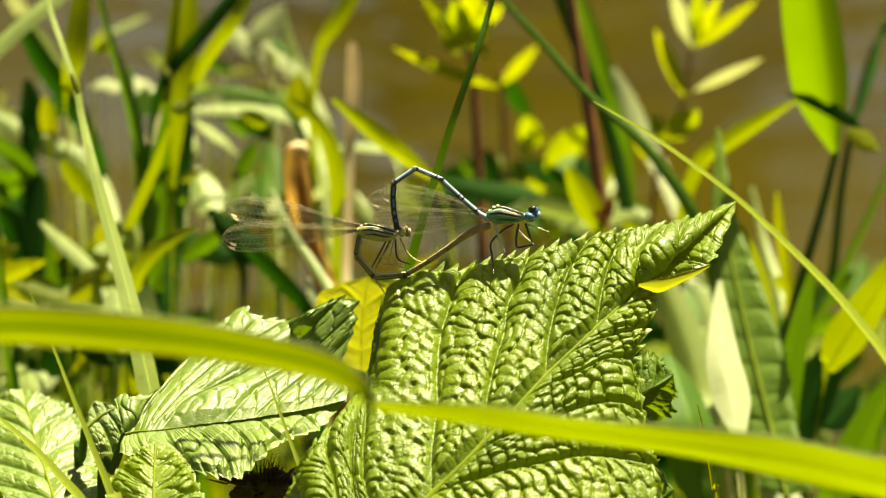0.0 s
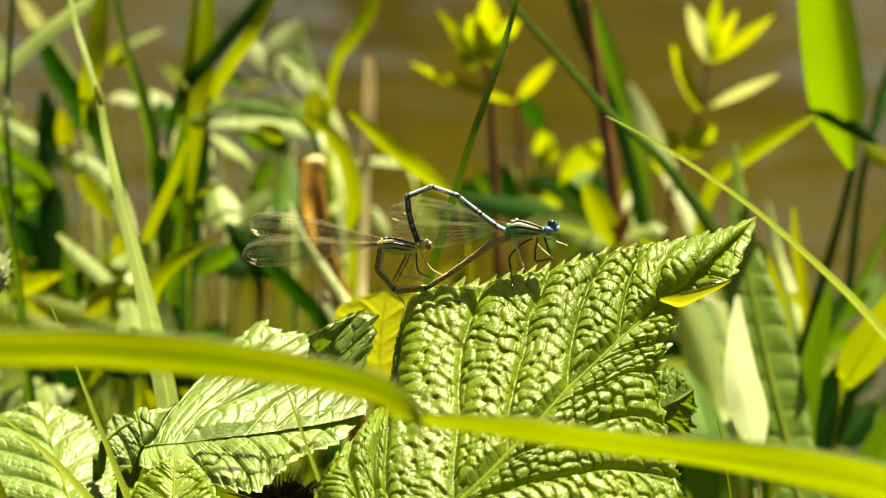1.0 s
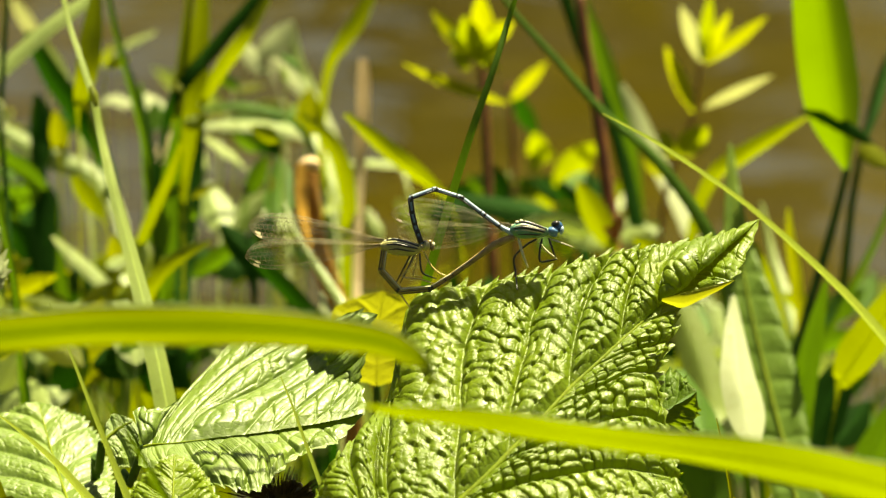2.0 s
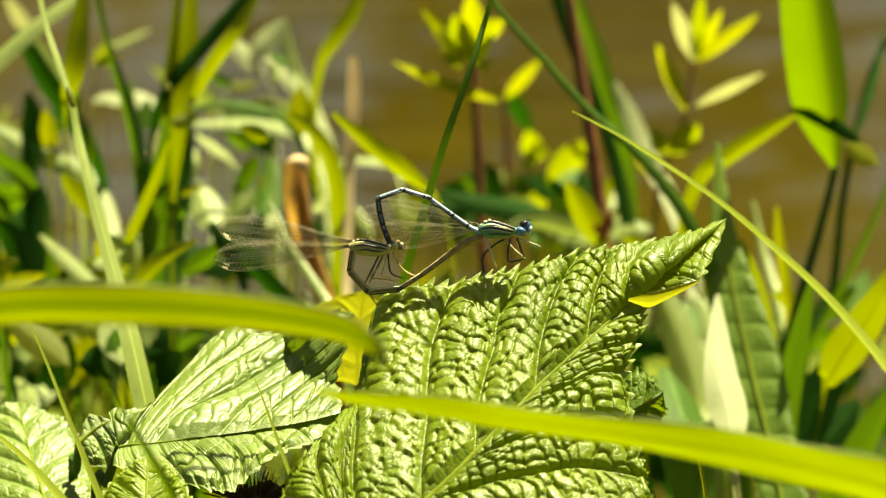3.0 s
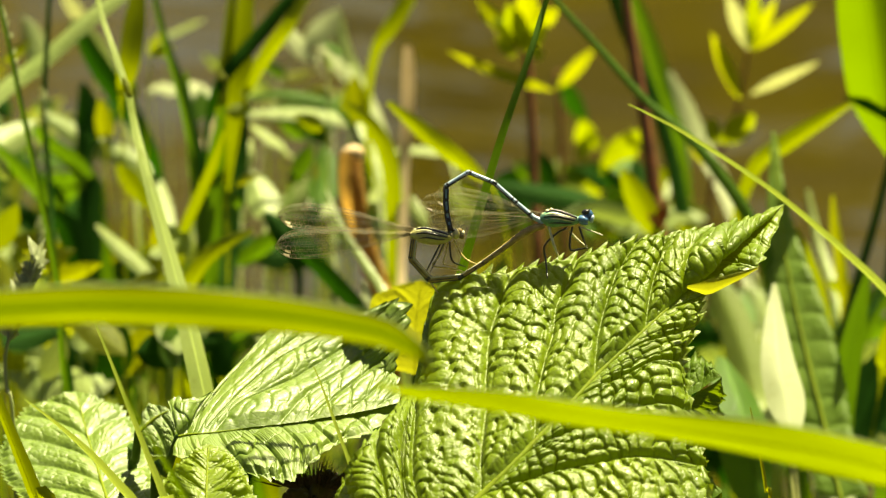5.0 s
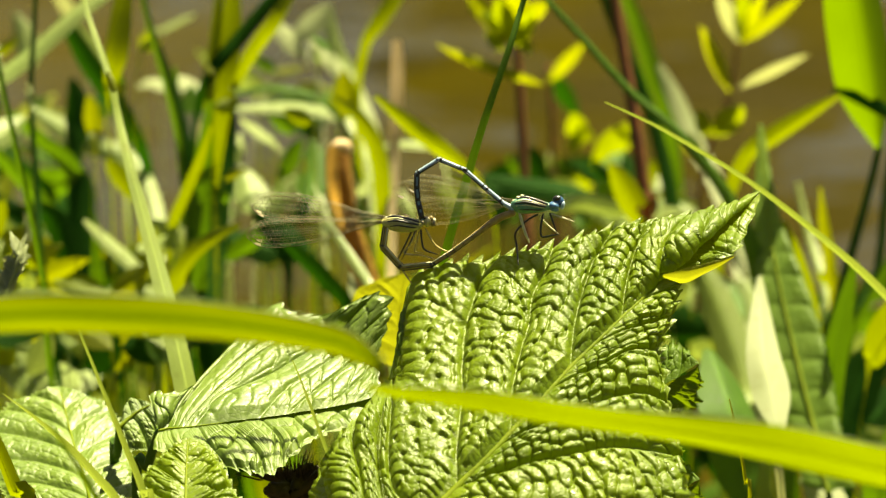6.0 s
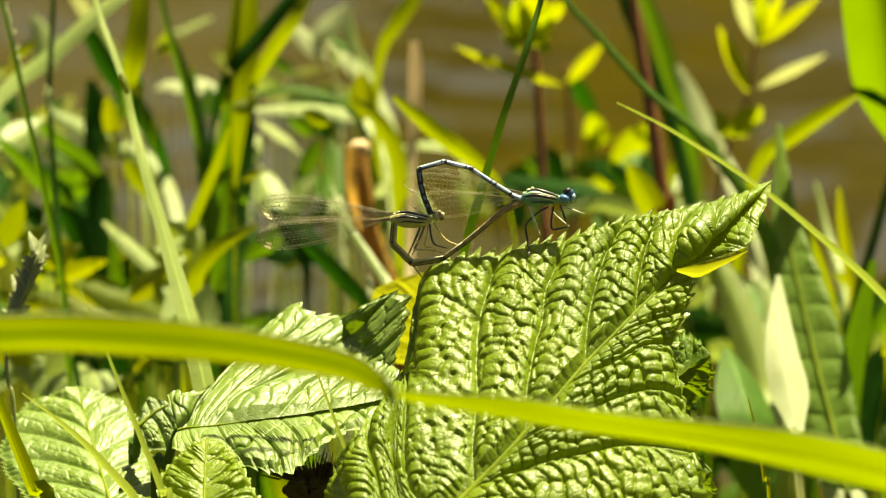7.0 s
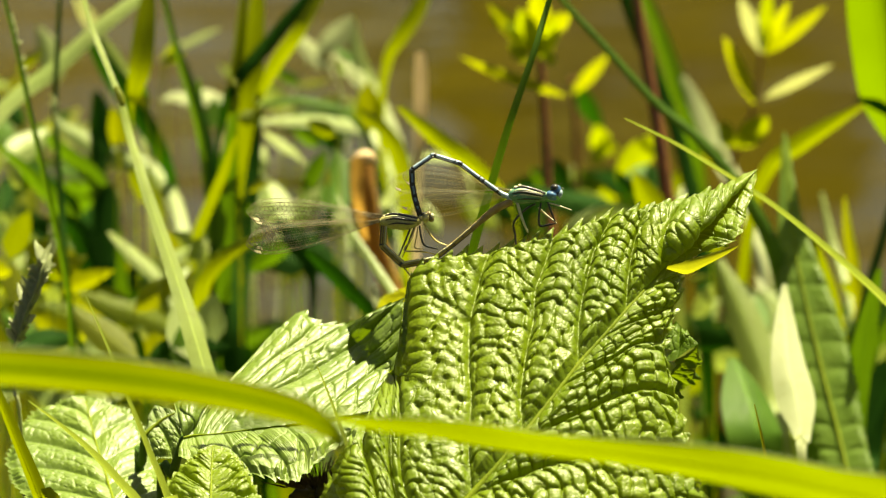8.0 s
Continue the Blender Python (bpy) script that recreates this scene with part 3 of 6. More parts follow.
def side_leaf(label, mid, left, right, near, slope, pale, laterals, dome=1.0, teeth=30, tooth=7.0, cell=26.0, stalk=None, ns=260, nt=90, tilt=0.0, droop=(0.16, 0.16), fine=0.55):
    def depth(x, y, t, sign, length):
        return near - (y - mid[0][1]) / FOCAL * near * slope + tilt * (x - mid[0][0]) / FOCAL * near + (droop[sign > 0] * t * length * near / FOCAL)
    where = at(mid[0][0], mid[0][1], near)
    leaf = root("bramble_leaf", where, label, "leaf", "bramble leaves")
    shape, line = toothed_leaf(mid, left, right, depth, laterals, rng, ns, nt, teeth, tooth, cell, dome, fine=fine)
    part("leaf_blade", shape, pale, leaf)
    part("midrib", rib_tube(line, depth, 4, 1.2), MIDRIB, leaf) if pale is not FOLDED else part("midrib", rib_tube(line, depth, 0.8, 0.5, -0.0002), FOLDED, leaf)
    x, y = mid[0]
    sx, sy = stalk or (x - 10, y + 120)
    part("petiole", Shape().tube(rooted([(x, y, near), ((x + sx) / 2, (y + sy) / 2, near + 0.004), (sx, sy, near + 0.01)], (0.0, 0.02)), [0.0008, 0.0009, 0.001, 0.0013, 0.0015]), GREEN_STEM, leaf)
    return leaf


# broad leaf beside the main one: its midrib runs to the right from its stalk
def lobe_bend(x, y, sign):
    """The upper lobe lies flatter and its far corner nods over into its own shade."""
    if sign > 0:
        return 0.0
    q = np.clip((x - 500 - 0.5 * (y - 560)) / 50, 0, 1)
    q = q * q * (3 - 2 * q) * np.clip(656 - y, 0, 200)
    return -1.15 * q / FOCAL * 0.69 - 0.5 * (765 - y) / FOCAL * 0.69 + 0.003 * np.exp(-((x - 232 - 0.80 * (765 - y)) / 16) ** 2)


LOBED_UPPER = [
    [(222, 768), (212, 740), (203, 705)], [(236, 765), (252, 722), (278, 690)], [(246, 764), (280, 700), (335, 640), (395, 580), (416, 553)], [(254, 763.5), (298, 700), (365, 640), (430, 592), (456, 566)],
    [(264, 763), (320, 702), (400, 632), (470, 592), (512, 566)], [(285, 761), (340, 707), (440, 660), (530, 600), (604, 528)],
    [(400, 747), (455, 692), (525, 646), (580, 598), (630, 554)], [(450, 740), (500, 700), (545, 664), (590, 626), (622, 594)], [(520, 729), (548, 706), (576, 682), (606, 648)], [(570, 719), (585, 709), (600, 699), (614, 690)], [(612, 708), (613, 707.5), (614, 707)]]
LOBED_LOWER = [
    [(222, 768), (214, 785), (212, 803)], [(240, 765), (250, 790), (268, 816)], [(290, 760), (312, 795), (346, 836)], [(340, 755), (372, 785), (400, 815), (412, 850)],
    [(400, 747), (426, 775), (440, 800), (442, 832)], [(455, 740), (470, 758), (484, 772), (500, 786)], [(530, 727), (540, 740), (550, 750), (562, 762)], [(612, 708), (613, 708.5), (614, 709)]]


def lobed_leaf():
    def depth(x, y, t, sign, length):
        return 0.690 - (y - 765) / FOCAL * 0.690 * 1.7 + 0.16 * t * length * 0.69 / FOCAL + lobe_bend(x, y, sign)
    leaf = root("bramble_leaf", at(232, 765, 0.690), "large glossy lobed and toothed bramble leaf with pale sheen", "leaf", "bramble leaves")
    shape, line = lofted_leaf(LOBED_UPPER, LOBED_LOWER, depth, rng, 420, 150, 13.0, 26.0, (35.0, 33.0), (10.0, 6.0), ((0.95, -0.25), (0.8, 0.5)), dome=1.0, fine=0.3, panel=1.0, seam=0.3)
    part("leaf_blade", shape, BRAMBLE_PALE, leaf)
    part("midrib", rib_tube(line, depth, 2.4, 0.8), MIDRIB, leaf)
    part("petiole", Shape().tube(rooted([(222, 768, 0.690), (201, 830, 0.694), (180, 900, 0.7)], (0.0, 0.02)), [0.0008, 0.0009, 0.001, 0.0013, 0.0015]), GREEN_STEM, leaf)


lobed_leaf()
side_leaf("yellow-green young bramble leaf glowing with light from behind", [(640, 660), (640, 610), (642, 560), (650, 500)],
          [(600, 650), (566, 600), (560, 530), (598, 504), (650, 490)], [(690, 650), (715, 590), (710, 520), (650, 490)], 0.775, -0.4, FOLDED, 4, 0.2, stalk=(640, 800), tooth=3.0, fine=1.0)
side_leaf("pale glossy toothed bramble leaf near the ground", [(110, 930), (85, 850), (60, 770), (40, 690)],
          [(-40, 900), (-95, 820), (-60, 730), (40, 688)], [(190, 890), (170, 820), (130, 730), (40, 688)], 0.700, 1.8, BRAMBLE_PALE, 6, 1.15, stalk=(140, 1010), tooth=11.0, cell=36.0, fine=0.3)
SMALL_LEFT = [[(272, 950), (232, 948), (192, 932)], [(272, 908), (232, 892), (194, 866)], [(272, 868), (240, 850), (214, 830)], [(273, 830), (255, 818), (240, 806)], [(275, 782), (274.5, 781.5), (274, 781)]]
SMALL_RIGHT = [[(272, 950), (330, 950), (388, 936)], [(272, 908), (318, 892), (356, 872)], [(272, 868), (306, 848), (332, 824)], [(273, 830), (296, 816), (312, 800)], [(275, 782), (275.5, 781.5), (276, 781)]]


def small_leaf():
    def depth(x, y, t, sign, length):
        return 0.652 - (y - 940) / FOCAL * 0.652 * 1.2 + (0.3 if sign < 0 else 0.1) * t * length * 0.65 / FOCAL
    leaf = root("bramble_leaf", at(272, 940, 0.652), "small upright toothed bramble leaf", "leaf", "bramble leaves")
    shape, line = lofted_leaf(SMALL_LEFT, SMALL_RIGHT, depth, rng, 220, 80, 10.0, 17.0, (15.0, 15.0), (8.0, 8.0), ((0.1, -1.0), (-0.1, -1.0)), dome=1.1, panel=1.6)
    part("leaf_blade", shape, BRAMBLE, leaf)
    part("midrib", rib_tube(line, depth, 3, 1), MIDRIB, leaf)
    part("petiole", Shape().tube(rooted([(272, 945, 0.651), (272, 980, 0.656), (272, 1010, 0.662)], (0.0, 0.02)), [0.0008, 0.0009, 0.001, 0.0013, 0.0015]), GREEN_STEM, leaf)


small_leaf()
side_leaf("long toothed green leaf, lit along one half", [(1392, 880), (1368, 770), (1335, 640), (1305, 510), (1284, 390), (1270, 226)],
          [(1350, 870), (1322, 760), (1290, 640), (1262, 510), (1258, 410), (1268, 228)], [(1440, 870), (1412, 760), (1392, 640), (1352, 510), (1306, 390), (1274, 228)], 0.85, 0.7, SERRATE, 13, 0.32, teeth=34, tooth=5.0, stalk=(1400, 960), droop=(0.5, -0.4), fine=0.7)
side_leaf("narrow toothed bramble leaf partly hidden behind others", [(150, 760), (180, 735), (205, 722)],
          [(155, 735), (170, 712), (205, 720)], [(165, 800), (215, 800), (215, 740)], 0.712, 0.8, BRAMBLE_PALE, 3, 0.8, stalk=(140, 860), ns=120, nt=50)

# ------------------------------------------------------------------ grasses close by


def grass_blade(label, path, widths, mat, lean=(0, 0), fold=0.2, roll=0.0, group="grass blades", ripple=0.0, n=44, pivot=None, category="grass", name="grass_blade", tail=None, across=8, margin=False):
    """A single blade from its tip down to its root in the ground."""
    places = rooted(path, lean)
    d = path[-1][2]
    w = [size(a, q[2]) for a, q in zip(widths, path)] + (tail or [size(widths[-1], d) * 0.9, size(widths[-1], d) * 0.6])
    origin = Vector(places[-1]) if pivot is None else at(*pivot)
    grass = root(name, origin, label, category, group)
    sheet = Shape().ribbon(places, w, n, across, fold, roll, 0, ripple)
    part("blade", sheet, mat, grass)
    if margin:  # a thin pale rough rim along both edges
        rows = sheet.v[0].reshape(n, across + 1, 3)
        for edge in (rows[:, 0], rows[:, -1]):
            part("rim", Shape().tube(edge[2:-6], [0.00003, 0.00014, 0.00017, 0.00019, 0.00019], 5, n=n), GRASS_PALE, grass, "thin pale rim")
    rib = spline(places, n) - np.array(AXES.col[2]) * 0.0001
    part("midrib", Shape().tube(rib[n // 8:], [0.02 * w[0] + 0.00002] + [0.016 * max(w)] * 3, 5, n=n), mat, grass)
    return grass


blade_drooping = grass_blade("broad yellow-green grass blade with a drooping tip", [(661, 738, 0.498), (656, 715, 0.498), (646, 692, 0.499), (618, 672, 0.5), (560, 645, 0.5), (400, 612, 0.5), (200, 588, 0.5), (0, 578, 0.5), (-250, 600, 0.5), (-520, 740, 0.5)],
                             [3, 14, 27, 45, 60, 71, 76, 76, 70, 60], BLADE_FOLD_SHADED, (-0.02, 0.0), 0.07, -26, pivot=(650, 705, 0.5), n=90, ripple=0.05, margin=True)
blade_arching = grass_blade("long arching yellow-green grass blade", [(622, 708, 0.522), (700, 724, 0.52), (850, 738, 0.52), (1000, 760, 0.52), (1300, 799, 0.52), (1500, 838, 0.52), (1700, 893, 0.52), (2000, 1060, 0.52)],
                            [3, 33, 50, 64, 82, 110, 124, 110], BLADE, (0.02, 0.0), 0.12, 44, pivot=(640, 715, 0.52), n=90, ripple=0.12, margin=True)
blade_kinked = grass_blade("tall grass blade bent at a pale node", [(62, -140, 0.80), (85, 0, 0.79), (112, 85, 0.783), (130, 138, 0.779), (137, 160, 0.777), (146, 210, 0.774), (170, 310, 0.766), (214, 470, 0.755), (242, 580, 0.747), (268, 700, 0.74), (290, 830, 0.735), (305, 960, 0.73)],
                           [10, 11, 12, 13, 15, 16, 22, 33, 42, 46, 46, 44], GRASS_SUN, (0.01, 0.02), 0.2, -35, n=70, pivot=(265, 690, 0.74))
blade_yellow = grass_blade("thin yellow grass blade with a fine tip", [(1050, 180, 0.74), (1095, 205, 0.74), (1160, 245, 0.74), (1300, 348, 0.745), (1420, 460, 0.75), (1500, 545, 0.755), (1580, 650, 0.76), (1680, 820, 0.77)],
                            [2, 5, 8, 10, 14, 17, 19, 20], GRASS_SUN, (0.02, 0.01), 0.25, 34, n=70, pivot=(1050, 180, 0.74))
part("node", Shape().tube([at(128, 132, 0.776), at(134, 148, 0.775), at(138, 164, 0.774)], [size(5, 0.776), size(7.5, 0.776), size(5, 0.776)], 8, n=12), GRASS_YELLOW, blade_kinked, "pale yellow node")
grass_blade("slender dark green grass stem behind the damselflies", [(905, -100, 0.715), (872, 0, 0.715), (845, 90, 0.712), (800, 220, 0.71), (762, 345, 0.71), (730, 455, 0.71), (700, 570, 0.712), (690, 760, 0.715)],
            [7, 10, 12, 14, 16, 17, 16, 14], GRASS, (0.0, 0.02), 0.3, -20)
grass_blade("thin upright grass blade among bramble leaves", [(52, 515, 0.655), (92, 612, 0.655), (130, 710, 0.655), (165, 800, 0.655), (195, 880, 0.655), (215, 980, 0.655)], [2, 7, 12, 17, 21, 20], GRASS_SUN, (0.0, 0.0), 0.3, 45)
blade_swaying = grass_blade("out-of-focus dark green grass blade swaying close by", [(60, 640, 0.56), (105, 710, 0.56), (160, 800, 0.56), (205, 885, 0.56), (240, 980, 0.56), (270, 1100, 0.56)], [2, 9, 15, 19, 21, 22], REED, (0.01, 0.0), 0.3, 10)
grass_blade("slanting thin green grass blade", [(-52, 702, 0.66), (0, 742, 0.66), (60, 795, 0.66), (110, 850, 0.66), (150, 900, 0.66), (190, 1000, 0.66)], [2, 9, 18, 24, 27, 24], GRASS_SUN, (0.01, 0.0), 0.3, 45)
grass_blade("stout grass blade among bramble leaves", [(-130, 620, 0.66), (-106, 690, 0.66), (-70, 780, 0.66), (-35, 870, 0.66), (0, 980, 0.66)], [6, 18, 26, 32, 32], YOUNG, (0.0, 0.0), 0.35, 25)
grass_blade("fine pale grass stalk before the broad leaf", [(462, 645, 0.662), (480, 690, 0.662), (505, 760, 0.662), (530, 830, 0.662), (552, 900, 0.662), (560, 1000, 0.662)], [3, 6, 9, 11, 12, 12], GRASS_SUN, (0.0, 0.0), 0.3, 45)
grass_blade("hair-thin dry yellow grass stalk", [(1234, 716, 0.67), (1248, 780, 0.67), (1262, 860, 0.67), (1270, 960, 0.67)], [2, 5, 7, 7], GRASS_YELLOW, (0.0, 0.0), 0.4, 0)

# ------------------------------------------------------------------ plants behind


def leaf_shape(base_at, tip_at, width, roll=0.0, bow=0.0, fold=0.22, belly=0.45, n=22, across=6, ripple=0.0):
    """A lance-shaped leaf from its base to its tip."""
    a, b = np.array(base_at, float), np.array(tip_at, float)
    u = np.linspace(0, 1, 7)[:, None]
    path = a + (b - a) * u
    path[:, :2] += np.array([-(b - a)[1], (b - a)[0]]) * bow * 4 * u * (1 - u)
    profile = np.sin(np.pi * u[:, 0] ** (math.log(0.5) / math.log(belly))) ** 0.8
    w = [size(max(width * k, 1.5), q[2]) for k, q in zip(profile, path)]
    return Shape().ribbon([tuple(at(*q)) for q in path], w, n, across, fold, roll, 0, ripple)


def leafy_plant(label, stem, radius, leaves, stem_mat=RED, name="leafy_plant", lean=(0, 0), group="plants on the bank"):
    """An upright plant: a stem from its top down into the ground, and its leaves (base, tip, width, material, roll)."""
    places = rooted(stem, lean)
    plant = root(name, Vector(places[-1]), label, "plant", group)
    d = stem[-1][2]
    radii = list(np.linspace(size(radius * 0.5, d), size(radius, d), len(places)))
    part("stem", Shape().tube(places, radii), stem_mat, plant)
    for b, t, w, mat, *more in leaves:
        nod = 0.03 if mat in (GRASS_PALE, GRASS_DARK_SHADED) else -0.022
        part("leaf", leaf_shape((*b, d - 0.003) if len(b) == 2 else b, (*t, d + nod) if len(t) == 2 else t, w, *more), mat, plant)
    return plant


leafy_plant("slender plant with red stem and narrow yellow-green leaves", [(828, 20, 1.02), (835, 90, 1.02), (842, 200, 1.02), (848, 340, 1.02), (856, 520, 1.02)], 12,
            [((884, 156), (694, 84), 26, GRASS_YELLOW, -40, -0.03), ((800, 40), (748, 14), 30, GRASS_YELLOW, 20), ((840, 45), (890, 10), 34, GRASS_YELLOW, 10), ((815, 95), (780, 62), 24, YOUNG, 0), ((835, 85), (745, -10), 34, GRASS_YELLOW, 10),
             ((832, 85), (800, 0), 40, YOUNG, 0), ((836, 88), (865, 20), 34, YOUNG, 10), ((830, 60), (770, 30), 36, YOUNG, 20), ((840, 60), (830, -40), 40, GRASS_YELLOW, 0),
             ((838, 90), (865, 88), 28, YOUNG, 20)])
leafy_plant("slender plant with thin stem and small bright leaves", [(885, 120, 1.12), (890, 160, 1.12), (895, 300, 1.12), (900, 520, 1.12)], 8,
            [((888, 150), (952, 80), 24, GRASS_YELLOW, 10), ((890, 135), (940, 215), 34, GRASS_DARK_SHADED, 10), ((945, 262), (930, 205), 38, YOUNG, 0), ((915, 240), (968, 245), 34, YOUNG, 20),
             ((940, 275), (925, 245), 30, YOUNG, 20), ((965, 300), (1040, 222), 50, YOUNG, 5), ((960, 330), (900, 290), 50, GRASS, 0), ((900, 340), (965, 315), 62, YOUNG, 10), ((900, 310), (965, 290), 24, GRASS_DARK_SHADED, 10)])
leafy_plant("upright plant with dark red stem and forked pale leaves", [(1225, 78, 1.05), (1212, 165, 1.05), (1195, 215, 1.05), (1165, 300, 1.05), (1150, 420, 1.05), (1150, 560, 1.05)], 6,
            [((1226, 84), (1188, -20), 30, CREAM, -20), ((1230, 84), (1340, 0), 26, GRASS_YELLOW, 10), ((1228, 80), (1240, -40), 26, YOUNG, 0), ((1230, 82), (1275, -10), 26, GRASS_YELLOW, 20),
             ((1210, 172), (1160, 52), 30, GRASS_YELLOW, -30), ((1228, 162), (1350, 104), 22, CREAM, 30), ((1178, 248), (1236, 196), 46, YOUNG, 0), ((1178, 245), (1150, 205), 36, YOUNG, 15), ((1165, 285), (1120, 240), 30, GRASS_YELLOW, 0)])
leafy_plant("stout dark red plant stem with a scarlet joint", [(1005, -40, 0.97), (1022, 80, 0.97), (1042, 200, 0.97), (1058, 320, 0.97), (1066, 395, 0.97), (1075, 560, 0.97)], 17,
            [((1075, 420), (1000, 290), 50, YOUNG, 10), ((1062, 402), (1084, 352), 22, SCARLET, 0), ((1076, 394), (1048, 374), 16, SCARLET, 0), ((1062, 410), (950, 365), 40, GRASS_PALE, 20), ((1070, 400), (1135, 380), 34, GRASS_PALE, 10)])

# the big bright leaf blade and its dark stem
leafy_plant("tall reed with a broad bright green leaf blade", [(1480, 265, 0.93), (1462, 340, 0.93), (1440, 420, 0.93), (1405, 540, 0.93), (1385, 640, 0.93), (1375, 800, 0.93)], 13,
            [((1480, 282, 0.93), (1395, -300, 0.885), 108, REED, 8, 0.0, 0.6, 0.33), ((1530, 232, 0.925), (1392, 166, 0.92), 26, GRASS_DARK_SHADED, 10, 0.06), ((1496, 228), (1556, 268), 36, GRASS_YELLOW, 10), ((1500, 240), (1562, 20), 14, GRASS_DARK_SHADED, 10, 0.05)], GREEN_STEM, "reed")

# d carries shade and s sunshine in the leaf colour itself
GREENS = {"b": YOUNG, "g": GRASS, "d": GRASS_DARK_SHADED, "p": GRASS_PALE, "y": GRASS_YELLOW, "c": CREAM, "t": TAN, "s": GRASS_SUN}
